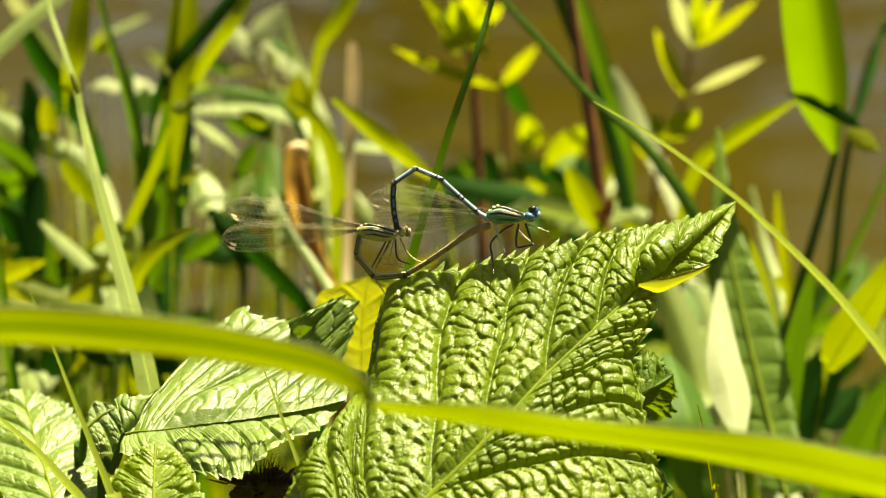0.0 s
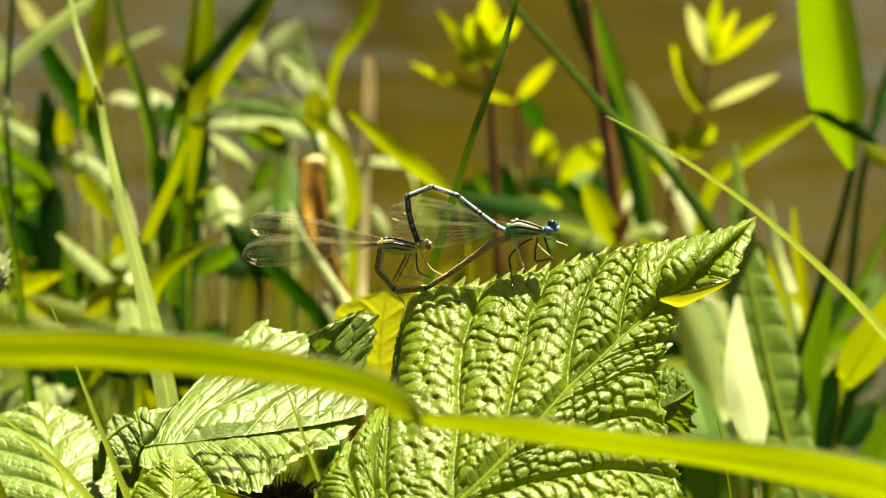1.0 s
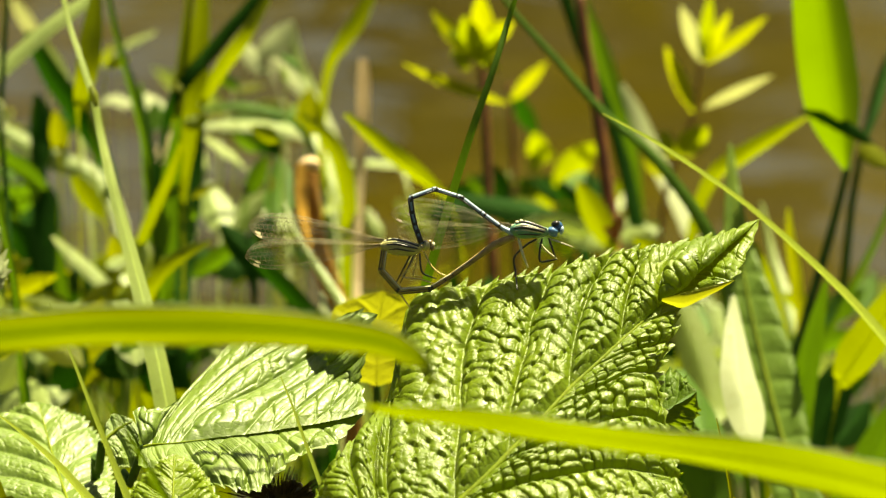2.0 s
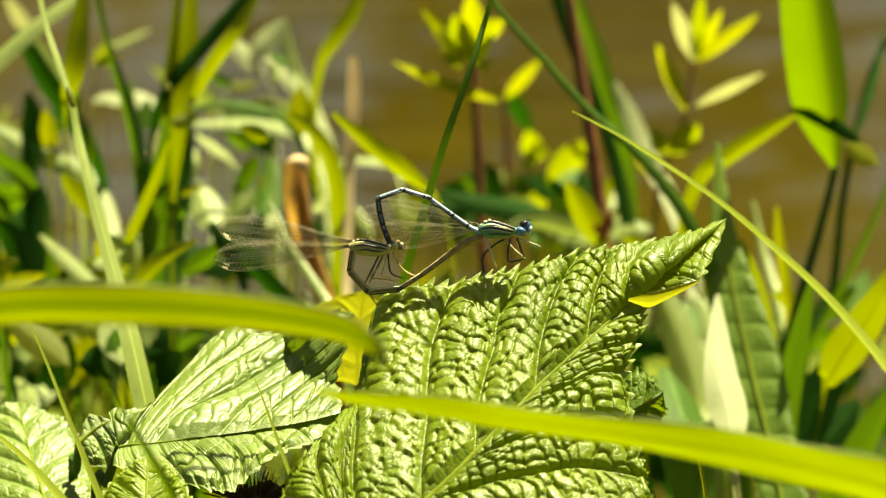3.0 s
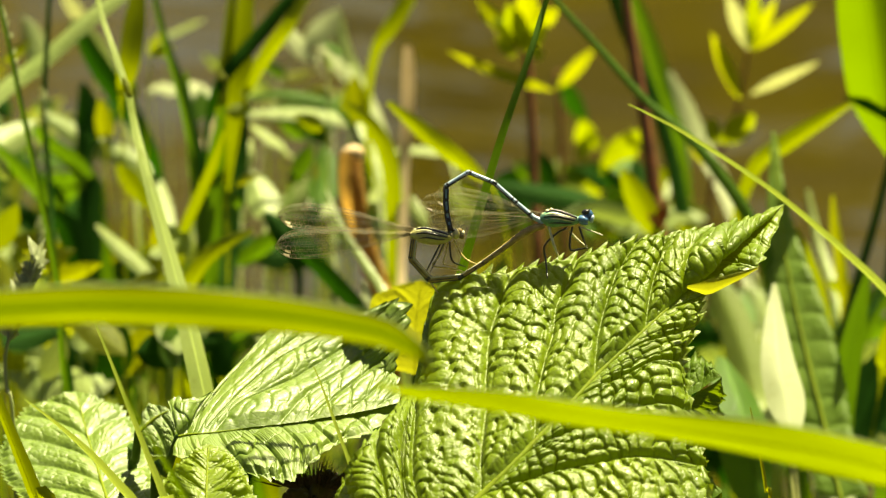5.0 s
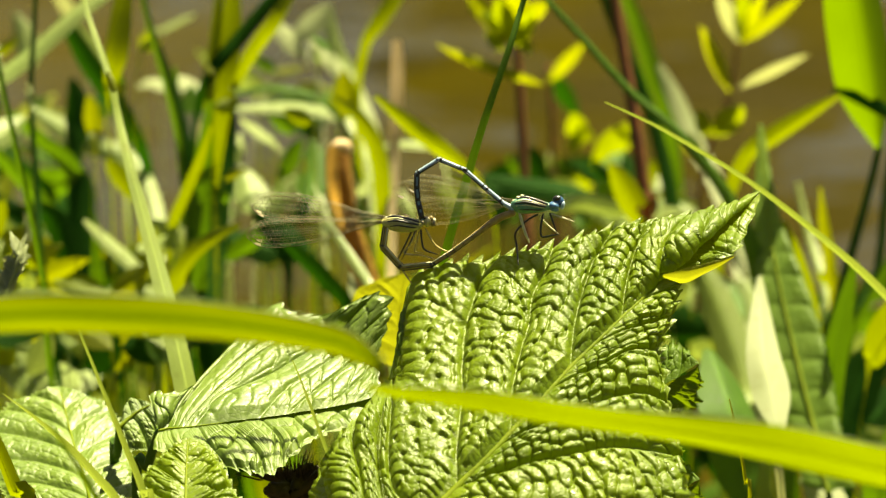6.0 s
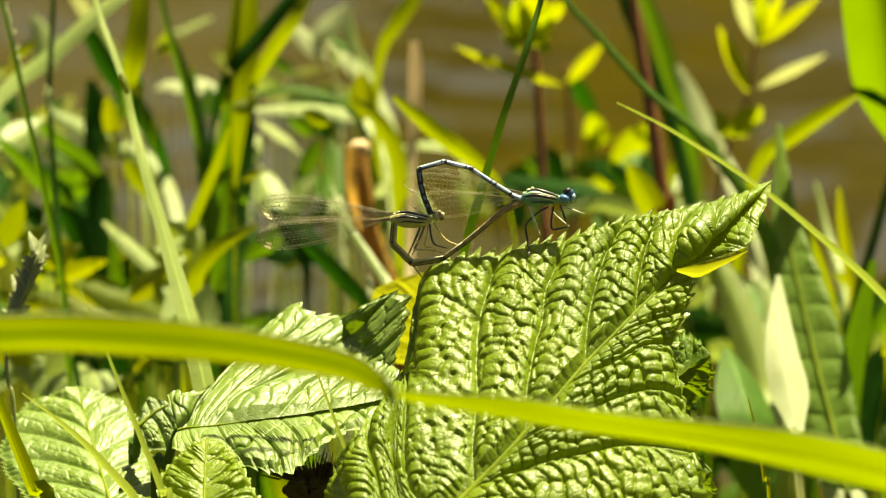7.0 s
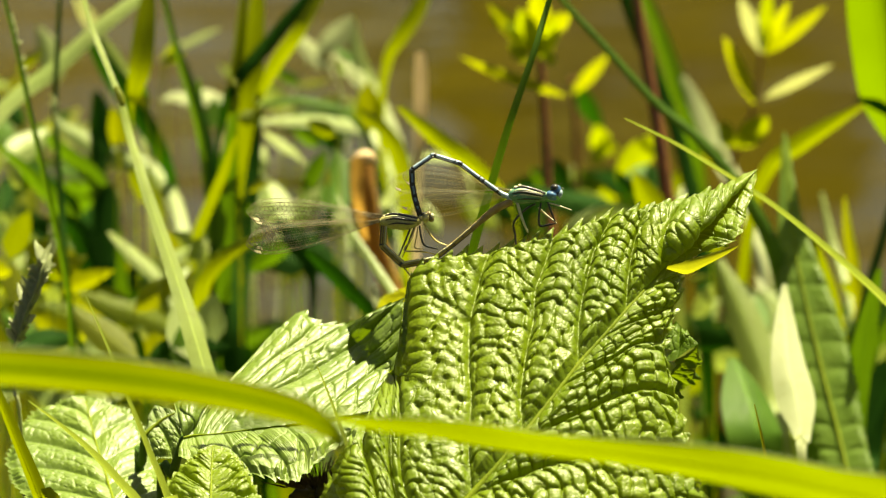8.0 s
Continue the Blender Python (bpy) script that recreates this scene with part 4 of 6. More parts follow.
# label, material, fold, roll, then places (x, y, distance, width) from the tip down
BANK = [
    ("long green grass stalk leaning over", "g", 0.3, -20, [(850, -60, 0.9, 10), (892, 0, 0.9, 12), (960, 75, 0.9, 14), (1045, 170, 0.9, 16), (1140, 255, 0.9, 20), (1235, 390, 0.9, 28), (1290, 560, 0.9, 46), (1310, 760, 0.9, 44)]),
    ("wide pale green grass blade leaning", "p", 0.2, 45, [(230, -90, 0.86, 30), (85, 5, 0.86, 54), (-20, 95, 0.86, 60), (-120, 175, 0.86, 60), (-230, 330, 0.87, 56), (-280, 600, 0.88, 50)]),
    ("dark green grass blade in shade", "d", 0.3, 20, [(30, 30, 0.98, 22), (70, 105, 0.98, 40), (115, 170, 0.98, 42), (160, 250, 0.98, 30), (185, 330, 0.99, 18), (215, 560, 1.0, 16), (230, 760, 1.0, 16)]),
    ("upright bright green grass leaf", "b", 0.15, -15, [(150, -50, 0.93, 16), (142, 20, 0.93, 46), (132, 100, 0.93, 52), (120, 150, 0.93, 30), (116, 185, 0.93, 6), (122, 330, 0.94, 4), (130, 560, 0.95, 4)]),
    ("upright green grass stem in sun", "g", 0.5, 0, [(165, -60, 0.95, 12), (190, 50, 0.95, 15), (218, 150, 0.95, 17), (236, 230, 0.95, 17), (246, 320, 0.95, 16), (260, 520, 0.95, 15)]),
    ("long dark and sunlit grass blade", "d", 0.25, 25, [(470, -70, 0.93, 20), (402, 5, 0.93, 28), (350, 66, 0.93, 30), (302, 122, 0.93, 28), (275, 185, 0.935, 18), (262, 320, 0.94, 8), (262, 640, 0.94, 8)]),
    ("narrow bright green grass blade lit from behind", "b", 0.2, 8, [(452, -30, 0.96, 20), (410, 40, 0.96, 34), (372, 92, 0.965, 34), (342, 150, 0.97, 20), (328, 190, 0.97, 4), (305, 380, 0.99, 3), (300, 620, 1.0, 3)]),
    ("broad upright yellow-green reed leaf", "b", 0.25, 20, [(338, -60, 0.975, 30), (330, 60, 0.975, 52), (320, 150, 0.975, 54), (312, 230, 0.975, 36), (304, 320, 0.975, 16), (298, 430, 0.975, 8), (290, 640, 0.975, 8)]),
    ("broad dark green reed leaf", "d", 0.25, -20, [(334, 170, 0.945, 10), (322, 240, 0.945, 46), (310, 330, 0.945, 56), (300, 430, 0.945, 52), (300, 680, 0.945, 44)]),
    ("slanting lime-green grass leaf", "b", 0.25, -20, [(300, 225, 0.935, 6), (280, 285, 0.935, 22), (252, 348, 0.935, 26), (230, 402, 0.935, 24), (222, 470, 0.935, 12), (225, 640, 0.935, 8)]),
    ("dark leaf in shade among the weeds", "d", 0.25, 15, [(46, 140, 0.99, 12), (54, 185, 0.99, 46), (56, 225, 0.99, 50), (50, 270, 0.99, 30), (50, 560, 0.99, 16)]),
    # cream on the pale leaves from here on puts their sheen into the colour
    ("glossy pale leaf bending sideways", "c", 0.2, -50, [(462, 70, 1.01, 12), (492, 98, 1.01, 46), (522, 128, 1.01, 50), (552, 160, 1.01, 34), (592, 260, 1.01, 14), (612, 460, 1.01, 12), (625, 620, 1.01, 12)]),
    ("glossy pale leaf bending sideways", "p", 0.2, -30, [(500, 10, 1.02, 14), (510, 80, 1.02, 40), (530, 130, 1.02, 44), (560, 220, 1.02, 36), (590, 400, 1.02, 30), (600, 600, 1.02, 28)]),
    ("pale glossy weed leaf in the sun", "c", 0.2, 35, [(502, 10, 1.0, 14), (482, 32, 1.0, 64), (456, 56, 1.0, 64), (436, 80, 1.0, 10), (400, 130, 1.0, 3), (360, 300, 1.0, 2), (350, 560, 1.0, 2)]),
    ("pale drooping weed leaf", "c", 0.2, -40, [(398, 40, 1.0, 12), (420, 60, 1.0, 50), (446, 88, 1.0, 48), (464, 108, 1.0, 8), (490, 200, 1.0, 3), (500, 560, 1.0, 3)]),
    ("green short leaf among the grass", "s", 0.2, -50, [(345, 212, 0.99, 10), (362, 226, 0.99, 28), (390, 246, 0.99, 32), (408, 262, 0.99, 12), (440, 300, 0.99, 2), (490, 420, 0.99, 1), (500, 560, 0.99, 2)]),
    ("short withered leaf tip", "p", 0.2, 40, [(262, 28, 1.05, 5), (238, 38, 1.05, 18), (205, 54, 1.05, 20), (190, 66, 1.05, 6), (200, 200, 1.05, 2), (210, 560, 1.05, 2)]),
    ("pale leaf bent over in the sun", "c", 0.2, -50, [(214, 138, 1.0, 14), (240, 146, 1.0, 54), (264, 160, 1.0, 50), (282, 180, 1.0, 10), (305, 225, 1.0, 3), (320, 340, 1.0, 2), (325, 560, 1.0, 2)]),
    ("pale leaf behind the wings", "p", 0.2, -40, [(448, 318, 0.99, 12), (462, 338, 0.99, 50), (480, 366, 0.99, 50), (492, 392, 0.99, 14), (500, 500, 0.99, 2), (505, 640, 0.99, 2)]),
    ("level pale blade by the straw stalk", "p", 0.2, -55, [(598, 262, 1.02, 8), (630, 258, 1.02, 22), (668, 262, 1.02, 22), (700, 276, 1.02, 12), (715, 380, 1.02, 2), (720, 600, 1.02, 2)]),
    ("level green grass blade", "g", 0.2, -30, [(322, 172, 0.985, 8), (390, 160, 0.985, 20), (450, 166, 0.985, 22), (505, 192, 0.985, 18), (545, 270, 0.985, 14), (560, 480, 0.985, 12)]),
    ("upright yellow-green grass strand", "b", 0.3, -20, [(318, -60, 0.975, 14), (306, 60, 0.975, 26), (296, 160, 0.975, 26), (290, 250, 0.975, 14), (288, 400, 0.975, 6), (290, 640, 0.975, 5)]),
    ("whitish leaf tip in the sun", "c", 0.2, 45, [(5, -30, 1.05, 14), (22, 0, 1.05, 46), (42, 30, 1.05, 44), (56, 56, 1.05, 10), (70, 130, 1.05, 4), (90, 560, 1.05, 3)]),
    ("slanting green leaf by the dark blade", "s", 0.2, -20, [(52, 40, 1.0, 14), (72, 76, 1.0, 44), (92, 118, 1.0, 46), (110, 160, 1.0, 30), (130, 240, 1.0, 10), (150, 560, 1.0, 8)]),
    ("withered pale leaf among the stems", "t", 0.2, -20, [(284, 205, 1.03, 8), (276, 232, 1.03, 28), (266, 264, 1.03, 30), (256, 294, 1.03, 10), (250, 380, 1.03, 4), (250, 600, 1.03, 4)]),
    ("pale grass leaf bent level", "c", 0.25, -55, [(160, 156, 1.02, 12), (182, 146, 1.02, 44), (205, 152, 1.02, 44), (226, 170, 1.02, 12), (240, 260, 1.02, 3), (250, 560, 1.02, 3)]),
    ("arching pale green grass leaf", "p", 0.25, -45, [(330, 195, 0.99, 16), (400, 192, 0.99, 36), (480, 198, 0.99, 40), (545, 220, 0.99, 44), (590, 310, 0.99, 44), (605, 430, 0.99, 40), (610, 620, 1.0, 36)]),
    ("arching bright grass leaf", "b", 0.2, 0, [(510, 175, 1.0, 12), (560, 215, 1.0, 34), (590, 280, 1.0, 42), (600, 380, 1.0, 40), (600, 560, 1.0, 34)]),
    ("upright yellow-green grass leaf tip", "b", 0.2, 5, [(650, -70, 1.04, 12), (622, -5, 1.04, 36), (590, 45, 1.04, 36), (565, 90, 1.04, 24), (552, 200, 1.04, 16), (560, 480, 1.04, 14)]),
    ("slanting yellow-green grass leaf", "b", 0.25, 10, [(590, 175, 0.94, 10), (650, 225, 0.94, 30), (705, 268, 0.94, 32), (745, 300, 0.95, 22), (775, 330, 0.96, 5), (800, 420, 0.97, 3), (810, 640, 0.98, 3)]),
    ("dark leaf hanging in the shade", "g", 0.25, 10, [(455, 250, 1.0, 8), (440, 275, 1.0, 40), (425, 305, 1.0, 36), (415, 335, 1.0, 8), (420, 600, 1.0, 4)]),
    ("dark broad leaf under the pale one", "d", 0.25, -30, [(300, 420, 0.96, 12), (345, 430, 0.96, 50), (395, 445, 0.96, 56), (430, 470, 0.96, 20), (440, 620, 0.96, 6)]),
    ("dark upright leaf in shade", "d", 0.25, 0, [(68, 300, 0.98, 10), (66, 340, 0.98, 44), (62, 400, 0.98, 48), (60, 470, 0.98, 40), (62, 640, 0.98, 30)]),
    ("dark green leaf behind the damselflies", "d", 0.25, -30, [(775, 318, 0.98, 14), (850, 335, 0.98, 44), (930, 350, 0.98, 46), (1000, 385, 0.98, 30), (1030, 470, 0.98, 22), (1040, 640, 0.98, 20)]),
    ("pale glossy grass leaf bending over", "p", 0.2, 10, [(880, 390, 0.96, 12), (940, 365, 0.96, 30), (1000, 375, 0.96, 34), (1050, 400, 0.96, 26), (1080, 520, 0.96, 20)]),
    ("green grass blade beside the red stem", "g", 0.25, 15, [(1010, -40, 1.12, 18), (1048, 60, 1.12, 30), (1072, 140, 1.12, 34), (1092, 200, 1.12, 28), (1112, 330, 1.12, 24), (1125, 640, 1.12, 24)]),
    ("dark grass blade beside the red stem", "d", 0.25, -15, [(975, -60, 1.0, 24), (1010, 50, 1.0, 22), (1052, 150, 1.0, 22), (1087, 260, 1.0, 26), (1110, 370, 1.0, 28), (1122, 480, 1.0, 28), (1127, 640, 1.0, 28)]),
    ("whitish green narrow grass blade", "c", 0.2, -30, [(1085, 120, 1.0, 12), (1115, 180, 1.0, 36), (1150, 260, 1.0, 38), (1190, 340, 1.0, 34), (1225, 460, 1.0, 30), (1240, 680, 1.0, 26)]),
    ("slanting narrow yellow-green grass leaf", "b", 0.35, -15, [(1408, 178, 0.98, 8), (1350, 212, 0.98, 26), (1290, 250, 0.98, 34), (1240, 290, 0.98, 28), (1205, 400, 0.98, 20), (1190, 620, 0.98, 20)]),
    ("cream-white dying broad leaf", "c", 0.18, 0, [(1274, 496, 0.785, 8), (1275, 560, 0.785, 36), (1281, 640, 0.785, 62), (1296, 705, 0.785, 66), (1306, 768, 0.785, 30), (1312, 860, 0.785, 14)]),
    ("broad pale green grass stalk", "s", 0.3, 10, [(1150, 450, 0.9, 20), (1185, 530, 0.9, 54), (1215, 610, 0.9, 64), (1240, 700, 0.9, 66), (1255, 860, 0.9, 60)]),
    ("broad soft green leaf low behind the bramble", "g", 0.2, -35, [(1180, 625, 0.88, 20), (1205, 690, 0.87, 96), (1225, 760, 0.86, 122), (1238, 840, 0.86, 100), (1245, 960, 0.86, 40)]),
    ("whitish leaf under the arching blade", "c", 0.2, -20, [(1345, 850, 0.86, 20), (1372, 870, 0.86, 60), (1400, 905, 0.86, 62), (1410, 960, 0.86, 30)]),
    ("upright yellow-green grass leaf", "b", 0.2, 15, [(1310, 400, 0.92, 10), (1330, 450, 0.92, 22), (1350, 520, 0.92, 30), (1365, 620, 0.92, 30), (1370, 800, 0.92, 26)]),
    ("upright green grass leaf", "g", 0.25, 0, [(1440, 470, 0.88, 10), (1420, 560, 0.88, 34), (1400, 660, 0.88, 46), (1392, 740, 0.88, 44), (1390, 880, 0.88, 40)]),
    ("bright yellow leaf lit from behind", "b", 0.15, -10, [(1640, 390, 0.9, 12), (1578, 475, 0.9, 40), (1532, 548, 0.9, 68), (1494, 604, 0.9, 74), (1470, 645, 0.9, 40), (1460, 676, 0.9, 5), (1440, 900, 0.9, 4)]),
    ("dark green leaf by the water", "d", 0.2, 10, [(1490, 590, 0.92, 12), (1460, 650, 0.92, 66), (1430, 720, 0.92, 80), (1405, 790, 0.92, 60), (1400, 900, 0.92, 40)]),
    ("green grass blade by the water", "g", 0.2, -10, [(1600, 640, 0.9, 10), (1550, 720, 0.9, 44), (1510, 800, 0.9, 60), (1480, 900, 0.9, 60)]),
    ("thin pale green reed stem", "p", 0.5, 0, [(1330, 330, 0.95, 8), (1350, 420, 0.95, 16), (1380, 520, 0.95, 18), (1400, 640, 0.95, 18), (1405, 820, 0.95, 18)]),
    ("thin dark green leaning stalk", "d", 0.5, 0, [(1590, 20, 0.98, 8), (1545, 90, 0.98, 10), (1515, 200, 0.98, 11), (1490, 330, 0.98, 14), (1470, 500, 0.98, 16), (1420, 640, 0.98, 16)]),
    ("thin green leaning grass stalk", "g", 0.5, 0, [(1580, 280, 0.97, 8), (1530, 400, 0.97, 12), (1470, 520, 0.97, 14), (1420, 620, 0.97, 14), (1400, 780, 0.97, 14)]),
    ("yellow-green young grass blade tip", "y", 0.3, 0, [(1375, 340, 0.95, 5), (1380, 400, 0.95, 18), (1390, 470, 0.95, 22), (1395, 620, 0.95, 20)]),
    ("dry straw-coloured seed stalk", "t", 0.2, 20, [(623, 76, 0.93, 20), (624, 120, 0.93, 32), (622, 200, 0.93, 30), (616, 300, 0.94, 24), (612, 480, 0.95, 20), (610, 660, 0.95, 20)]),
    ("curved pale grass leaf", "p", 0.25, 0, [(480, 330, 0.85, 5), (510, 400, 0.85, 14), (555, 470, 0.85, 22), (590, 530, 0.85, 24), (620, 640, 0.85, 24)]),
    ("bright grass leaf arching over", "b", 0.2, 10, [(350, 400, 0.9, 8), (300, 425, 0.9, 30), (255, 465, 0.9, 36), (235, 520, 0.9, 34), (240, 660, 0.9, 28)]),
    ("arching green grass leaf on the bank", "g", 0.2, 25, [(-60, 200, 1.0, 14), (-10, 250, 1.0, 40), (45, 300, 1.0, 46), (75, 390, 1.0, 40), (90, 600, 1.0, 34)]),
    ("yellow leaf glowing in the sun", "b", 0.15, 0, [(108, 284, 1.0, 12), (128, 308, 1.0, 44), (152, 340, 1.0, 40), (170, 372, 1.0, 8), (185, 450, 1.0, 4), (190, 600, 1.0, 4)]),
    ("soft green leaf slanting over", "d", 0.2, 20, [(425, 430, 0.9, 12), (465, 465, 0.9, 30), (505, 505, 0.9, 32), (545, 560, 0.9, 26), (560, 700, 0.9, 20)]),
    ("deep green leaf in the shade of the reeds", "g", 0.25, 5, [(296, 180, 0.95, 10), (288, 240, 0.95, 34), (280, 310, 0.95, 44), (276, 400, 0.95, 44), (280, 620, 0.95, 30)]),
    ("deep green leaf in the shade of the reeds", "g", 0.25, -15, [(420, 395, 0.97, 12), (380, 420, 0.97, 40), (340, 450, 0.97, 42), (310, 480, 0.97, 10), (300, 640, 0.97, 5)]),
    ("bright arching leaf below the wings", "b", 0.2, 30, [(350, 402, 0.92, 8), (320, 415, 0.92, 30), (285, 432, 0.92, 32), (255, 460, 0.92, 14), (240, 640, 0.92, 5)]),
    ("green grass strand rising over the river", "g", 0.3, 10, [(230, 120, 1.0, 8), (236, 200, 1.0, 16), (240, 280, 1.0, 18), (248, 360, 1.0, 18), (255, 600, 1.0, 16)]),
    ("pale oval weed leaf", "p", 0.15, -25, [(462, 312, 0.97, 10), (440, 333, 0.97, 46), (410, 362, 0.97, 60), (385, 388, 0.97, 34), (370, 410, 0.97, 4), (360, 620, 0.97, 3)]),
    ("pale slanting grass leaf on the bank", "p", 0.25, -20, [(-30, 190, 0.96, 12), (20, 222, 0.96, 46), (80, 255, 0.96, 52), (150, 285, 0.96, 40), (200, 380, 0.96, 30), (215, 600, 0.96, 26)]),
    ("pale leaf low on the bank", "s", 0.2, -30, [(72, 392, 0.9, 10), (110, 428, 0.9, 34), (160, 474, 0.9, 38), (195, 518, 0.9, 34), (205, 680, 0.9, 22)]),
    ("pale upright weed leaf", "p", 0.2, -25, [(345, 240, 0.98, 10), (340, 262, 0.98, 34), (335, 285, 0.98, 32), (332, 305, 0.98, 6), (335, 560, 0.98, 3)]),
    ("bright upright weed leaf", "y", 0.2, 0, [(78, 170, 1.0, 10), (85, 205, 1.0, 44), (88, 236, 1.0, 36), (88, 262, 1.0, 6), (92, 560, 1.0, 4)]),
    ("broad dark leaf in deep shade", "d", 0.25, -15, [(370, 370, 0.94, 12), (410, 410, 0.94, 50), (450, 445, 0.94, 50), (480, 478, 0.94, 18), (490, 600, 0.94, 5)]),
    ("broad dark leaf in deep shade", "d", 0.25, 15, [(-20, 360, 0.95, 14), (20, 400, 0.95, 50), (45, 460, 0.95, 56), (60, 530, 0.95, 46), (65, 680, 0.95, 36)]),
    ("slanting dark leaf in shade", "d", 0.25, 0, [(200, 80, 0.97, 10), (222, 150, 0.97, 20), (243, 230, 0.97, 22), (258, 330, 0.97, 22), (265, 560, 0.97, 22)]),
    ("small pale withered leaf tip", "c", 0.2, 0, [(545, 490, 0.86, 6), (553, 520, 0.86, 26), (566, 545, 0.86, 24), (580, 600, 0.86, 12)]),
    ("sunlit leaf near the ground", "b", 0.2, -25, [(20, 500, 0.92, 10), (70, 520, 0.92, 44), (140, 545, 0.92, 50), (200, 590, 0.92, 36), (220, 720, 0.92, 24)]),
    ("green grass leaf slanting over", "g", 0.25, 20, [(-130, 230, 0.98, 12), (-60, 300, 0.98, 36), (0, 370, 0.98, 40), (50, 460, 0.98, 38), (70, 640, 0.98, 34)]),
    ("thin upright green grass stalk", "g", 0.5, 0, [(-110, -40, 0.84, 8), (-85, 60, 0.84, 10), (-60, 180, 0.84, 12), (-35, 300, 0.84, 13), (5, 500, 0.84, 14), (20, 700, 0.84, 14)]),
    ("thin upright green grass stalk", "d", 0.5, 0, [(-8, -60, 0.88, 7), (-15, 60, 0.88, 9), (-20, 185, 0.88, 10), (-10, 330, 0.88, 11), (10, 560, 0.88, 12)]),
]
TILT = {"p": 0.9, "c": 0.9, "t": 0.9, "b": -0.4, "y": -0.3, "g": -0.2, "d": 0.2, "s": 0.6}  # how far the tops lean away from the eye
for label, key, fold_depth, roll, pts in BANK:
    foot = pts[-1][1]
    slim = 0.78 if pts[2][0] < 640 and key != "d" else 1.0
    pts = [(x, y, d + TILT[key] * min(foot - y, 450) / FOCAL, w * slim) for x, y, d, w in pts]
    grass_blade(label, [q[:3] for q in pts], [q[3] for q in pts], GREENS[key], (random.uniform(-0.02, 0.02), random.uniform(0, 0.04)), fold_depth, roll, "grasses on the bank")

# the broken brown stem
def broken_stem():
    places = rooted([(521, 270, 0.94), (524, 330, 0.94), (540, 410, 0.945), (572, 500, 0.95), (600, 620, 0.95)])
    stem = root("broken_stem", Vector(places[-1]), "thick broken orange-brown rotting plant stem with a pale torn top", "stem", "plants on the bank")
    part("stalk", Shape().tube(places, [size(w, 0.94) for w in (22, 23, 21, 19, 19, 19, 19)], 14), BROWN, stem)
    strip = [(512, 262, 0.928), (510, 300, 0.928), (514, 350, 0.928), (528, 410, 0.932)]
    part("bark", Shape().ribbon([at(*q) for q in strip], [size(w, 0.93) for w in (20, 24, 20, 8)], 20, 6, 0.5, 30), BARK, stem, "peeling orange bark")
    part("torn_top", Shape().tube([at(508, 276, 0.936), at(520, 266, 0.935), at(534, 264, 0.935), at(543, 276, 0.936)], [size(w, 0.94) for w in (6, 12, 12, 6)], 12), PITH, stem, "pale torn pith")
    return stem


broken_stem()


def seed_head(points, radius, label, n=40, mat=None):
    """A grass ear: a stalk with many small husks along its top."""
    places = rooted(points)
    ear = root("seed_head", Vector(places[-1]), label, "grass", "seed heads")
    d = points[0][2]
    part("stalk", Shape().tube(places, [size(radius * 0.13, d)] * (len(places) - 1) + [size(radius * 0.2, d)]), mat or GREEN_STEM, ear)
    husks = Shape()
    a, b = np.array(points[0]), np.array(points[1])
    r = np.random.RandomState(n)
    for i in range(n):
        c = a + (b - a) * i / n
        o = r.uniform(-1, 1, 2) * radius
        end = (c[0] + o[0], c[1] + o[1] - radius, c[2] + r.uniform(0.6, 1.8) * radius * d / FOCAL)
        husks.ribbon([at(c[0], c[1], c[2]), at((c[0] + end[0]) / 2, (c[1] + end[1]) / 2 - 2, (c[2] + end[2]) / 2), at(*end)], [size(radius * k, d) for k in (0.25, 0.7, 0.08)], 6, 2, 0.3, r.uniform(-60, 60))
    tagged(part("husk", husks, mat or CREAM, ear, "pale husks"), kind="stuff")
    return ear


seed_head([(-92, 20, 0.84), (-66, 150, 0.84), (-40, 300, 0.84), (5, 520, 0.84), (20, 700, 0.84)], 9, "slender pale grass ear")
seed_head([(-22, 160, 0.86), (-18, 215, 0.86), (-10, 380, 0.86), (10, 620, 0.86)], 10, "short pale grass ear", 16)
seed_head([(-28, 455, 0.735), (-82, 600, 0.735), (-84, 680, 0.735), (-70, 800, 0.735)], 25, "drooping straw-coloured grass ear", 90, CREAM)
seed_head([(-25, 385, 0.9), (-30, 440, 0.9), (-25, 560, 0.9), (-20, 700, 0.9)], 10, "short pale grass ear", 20)


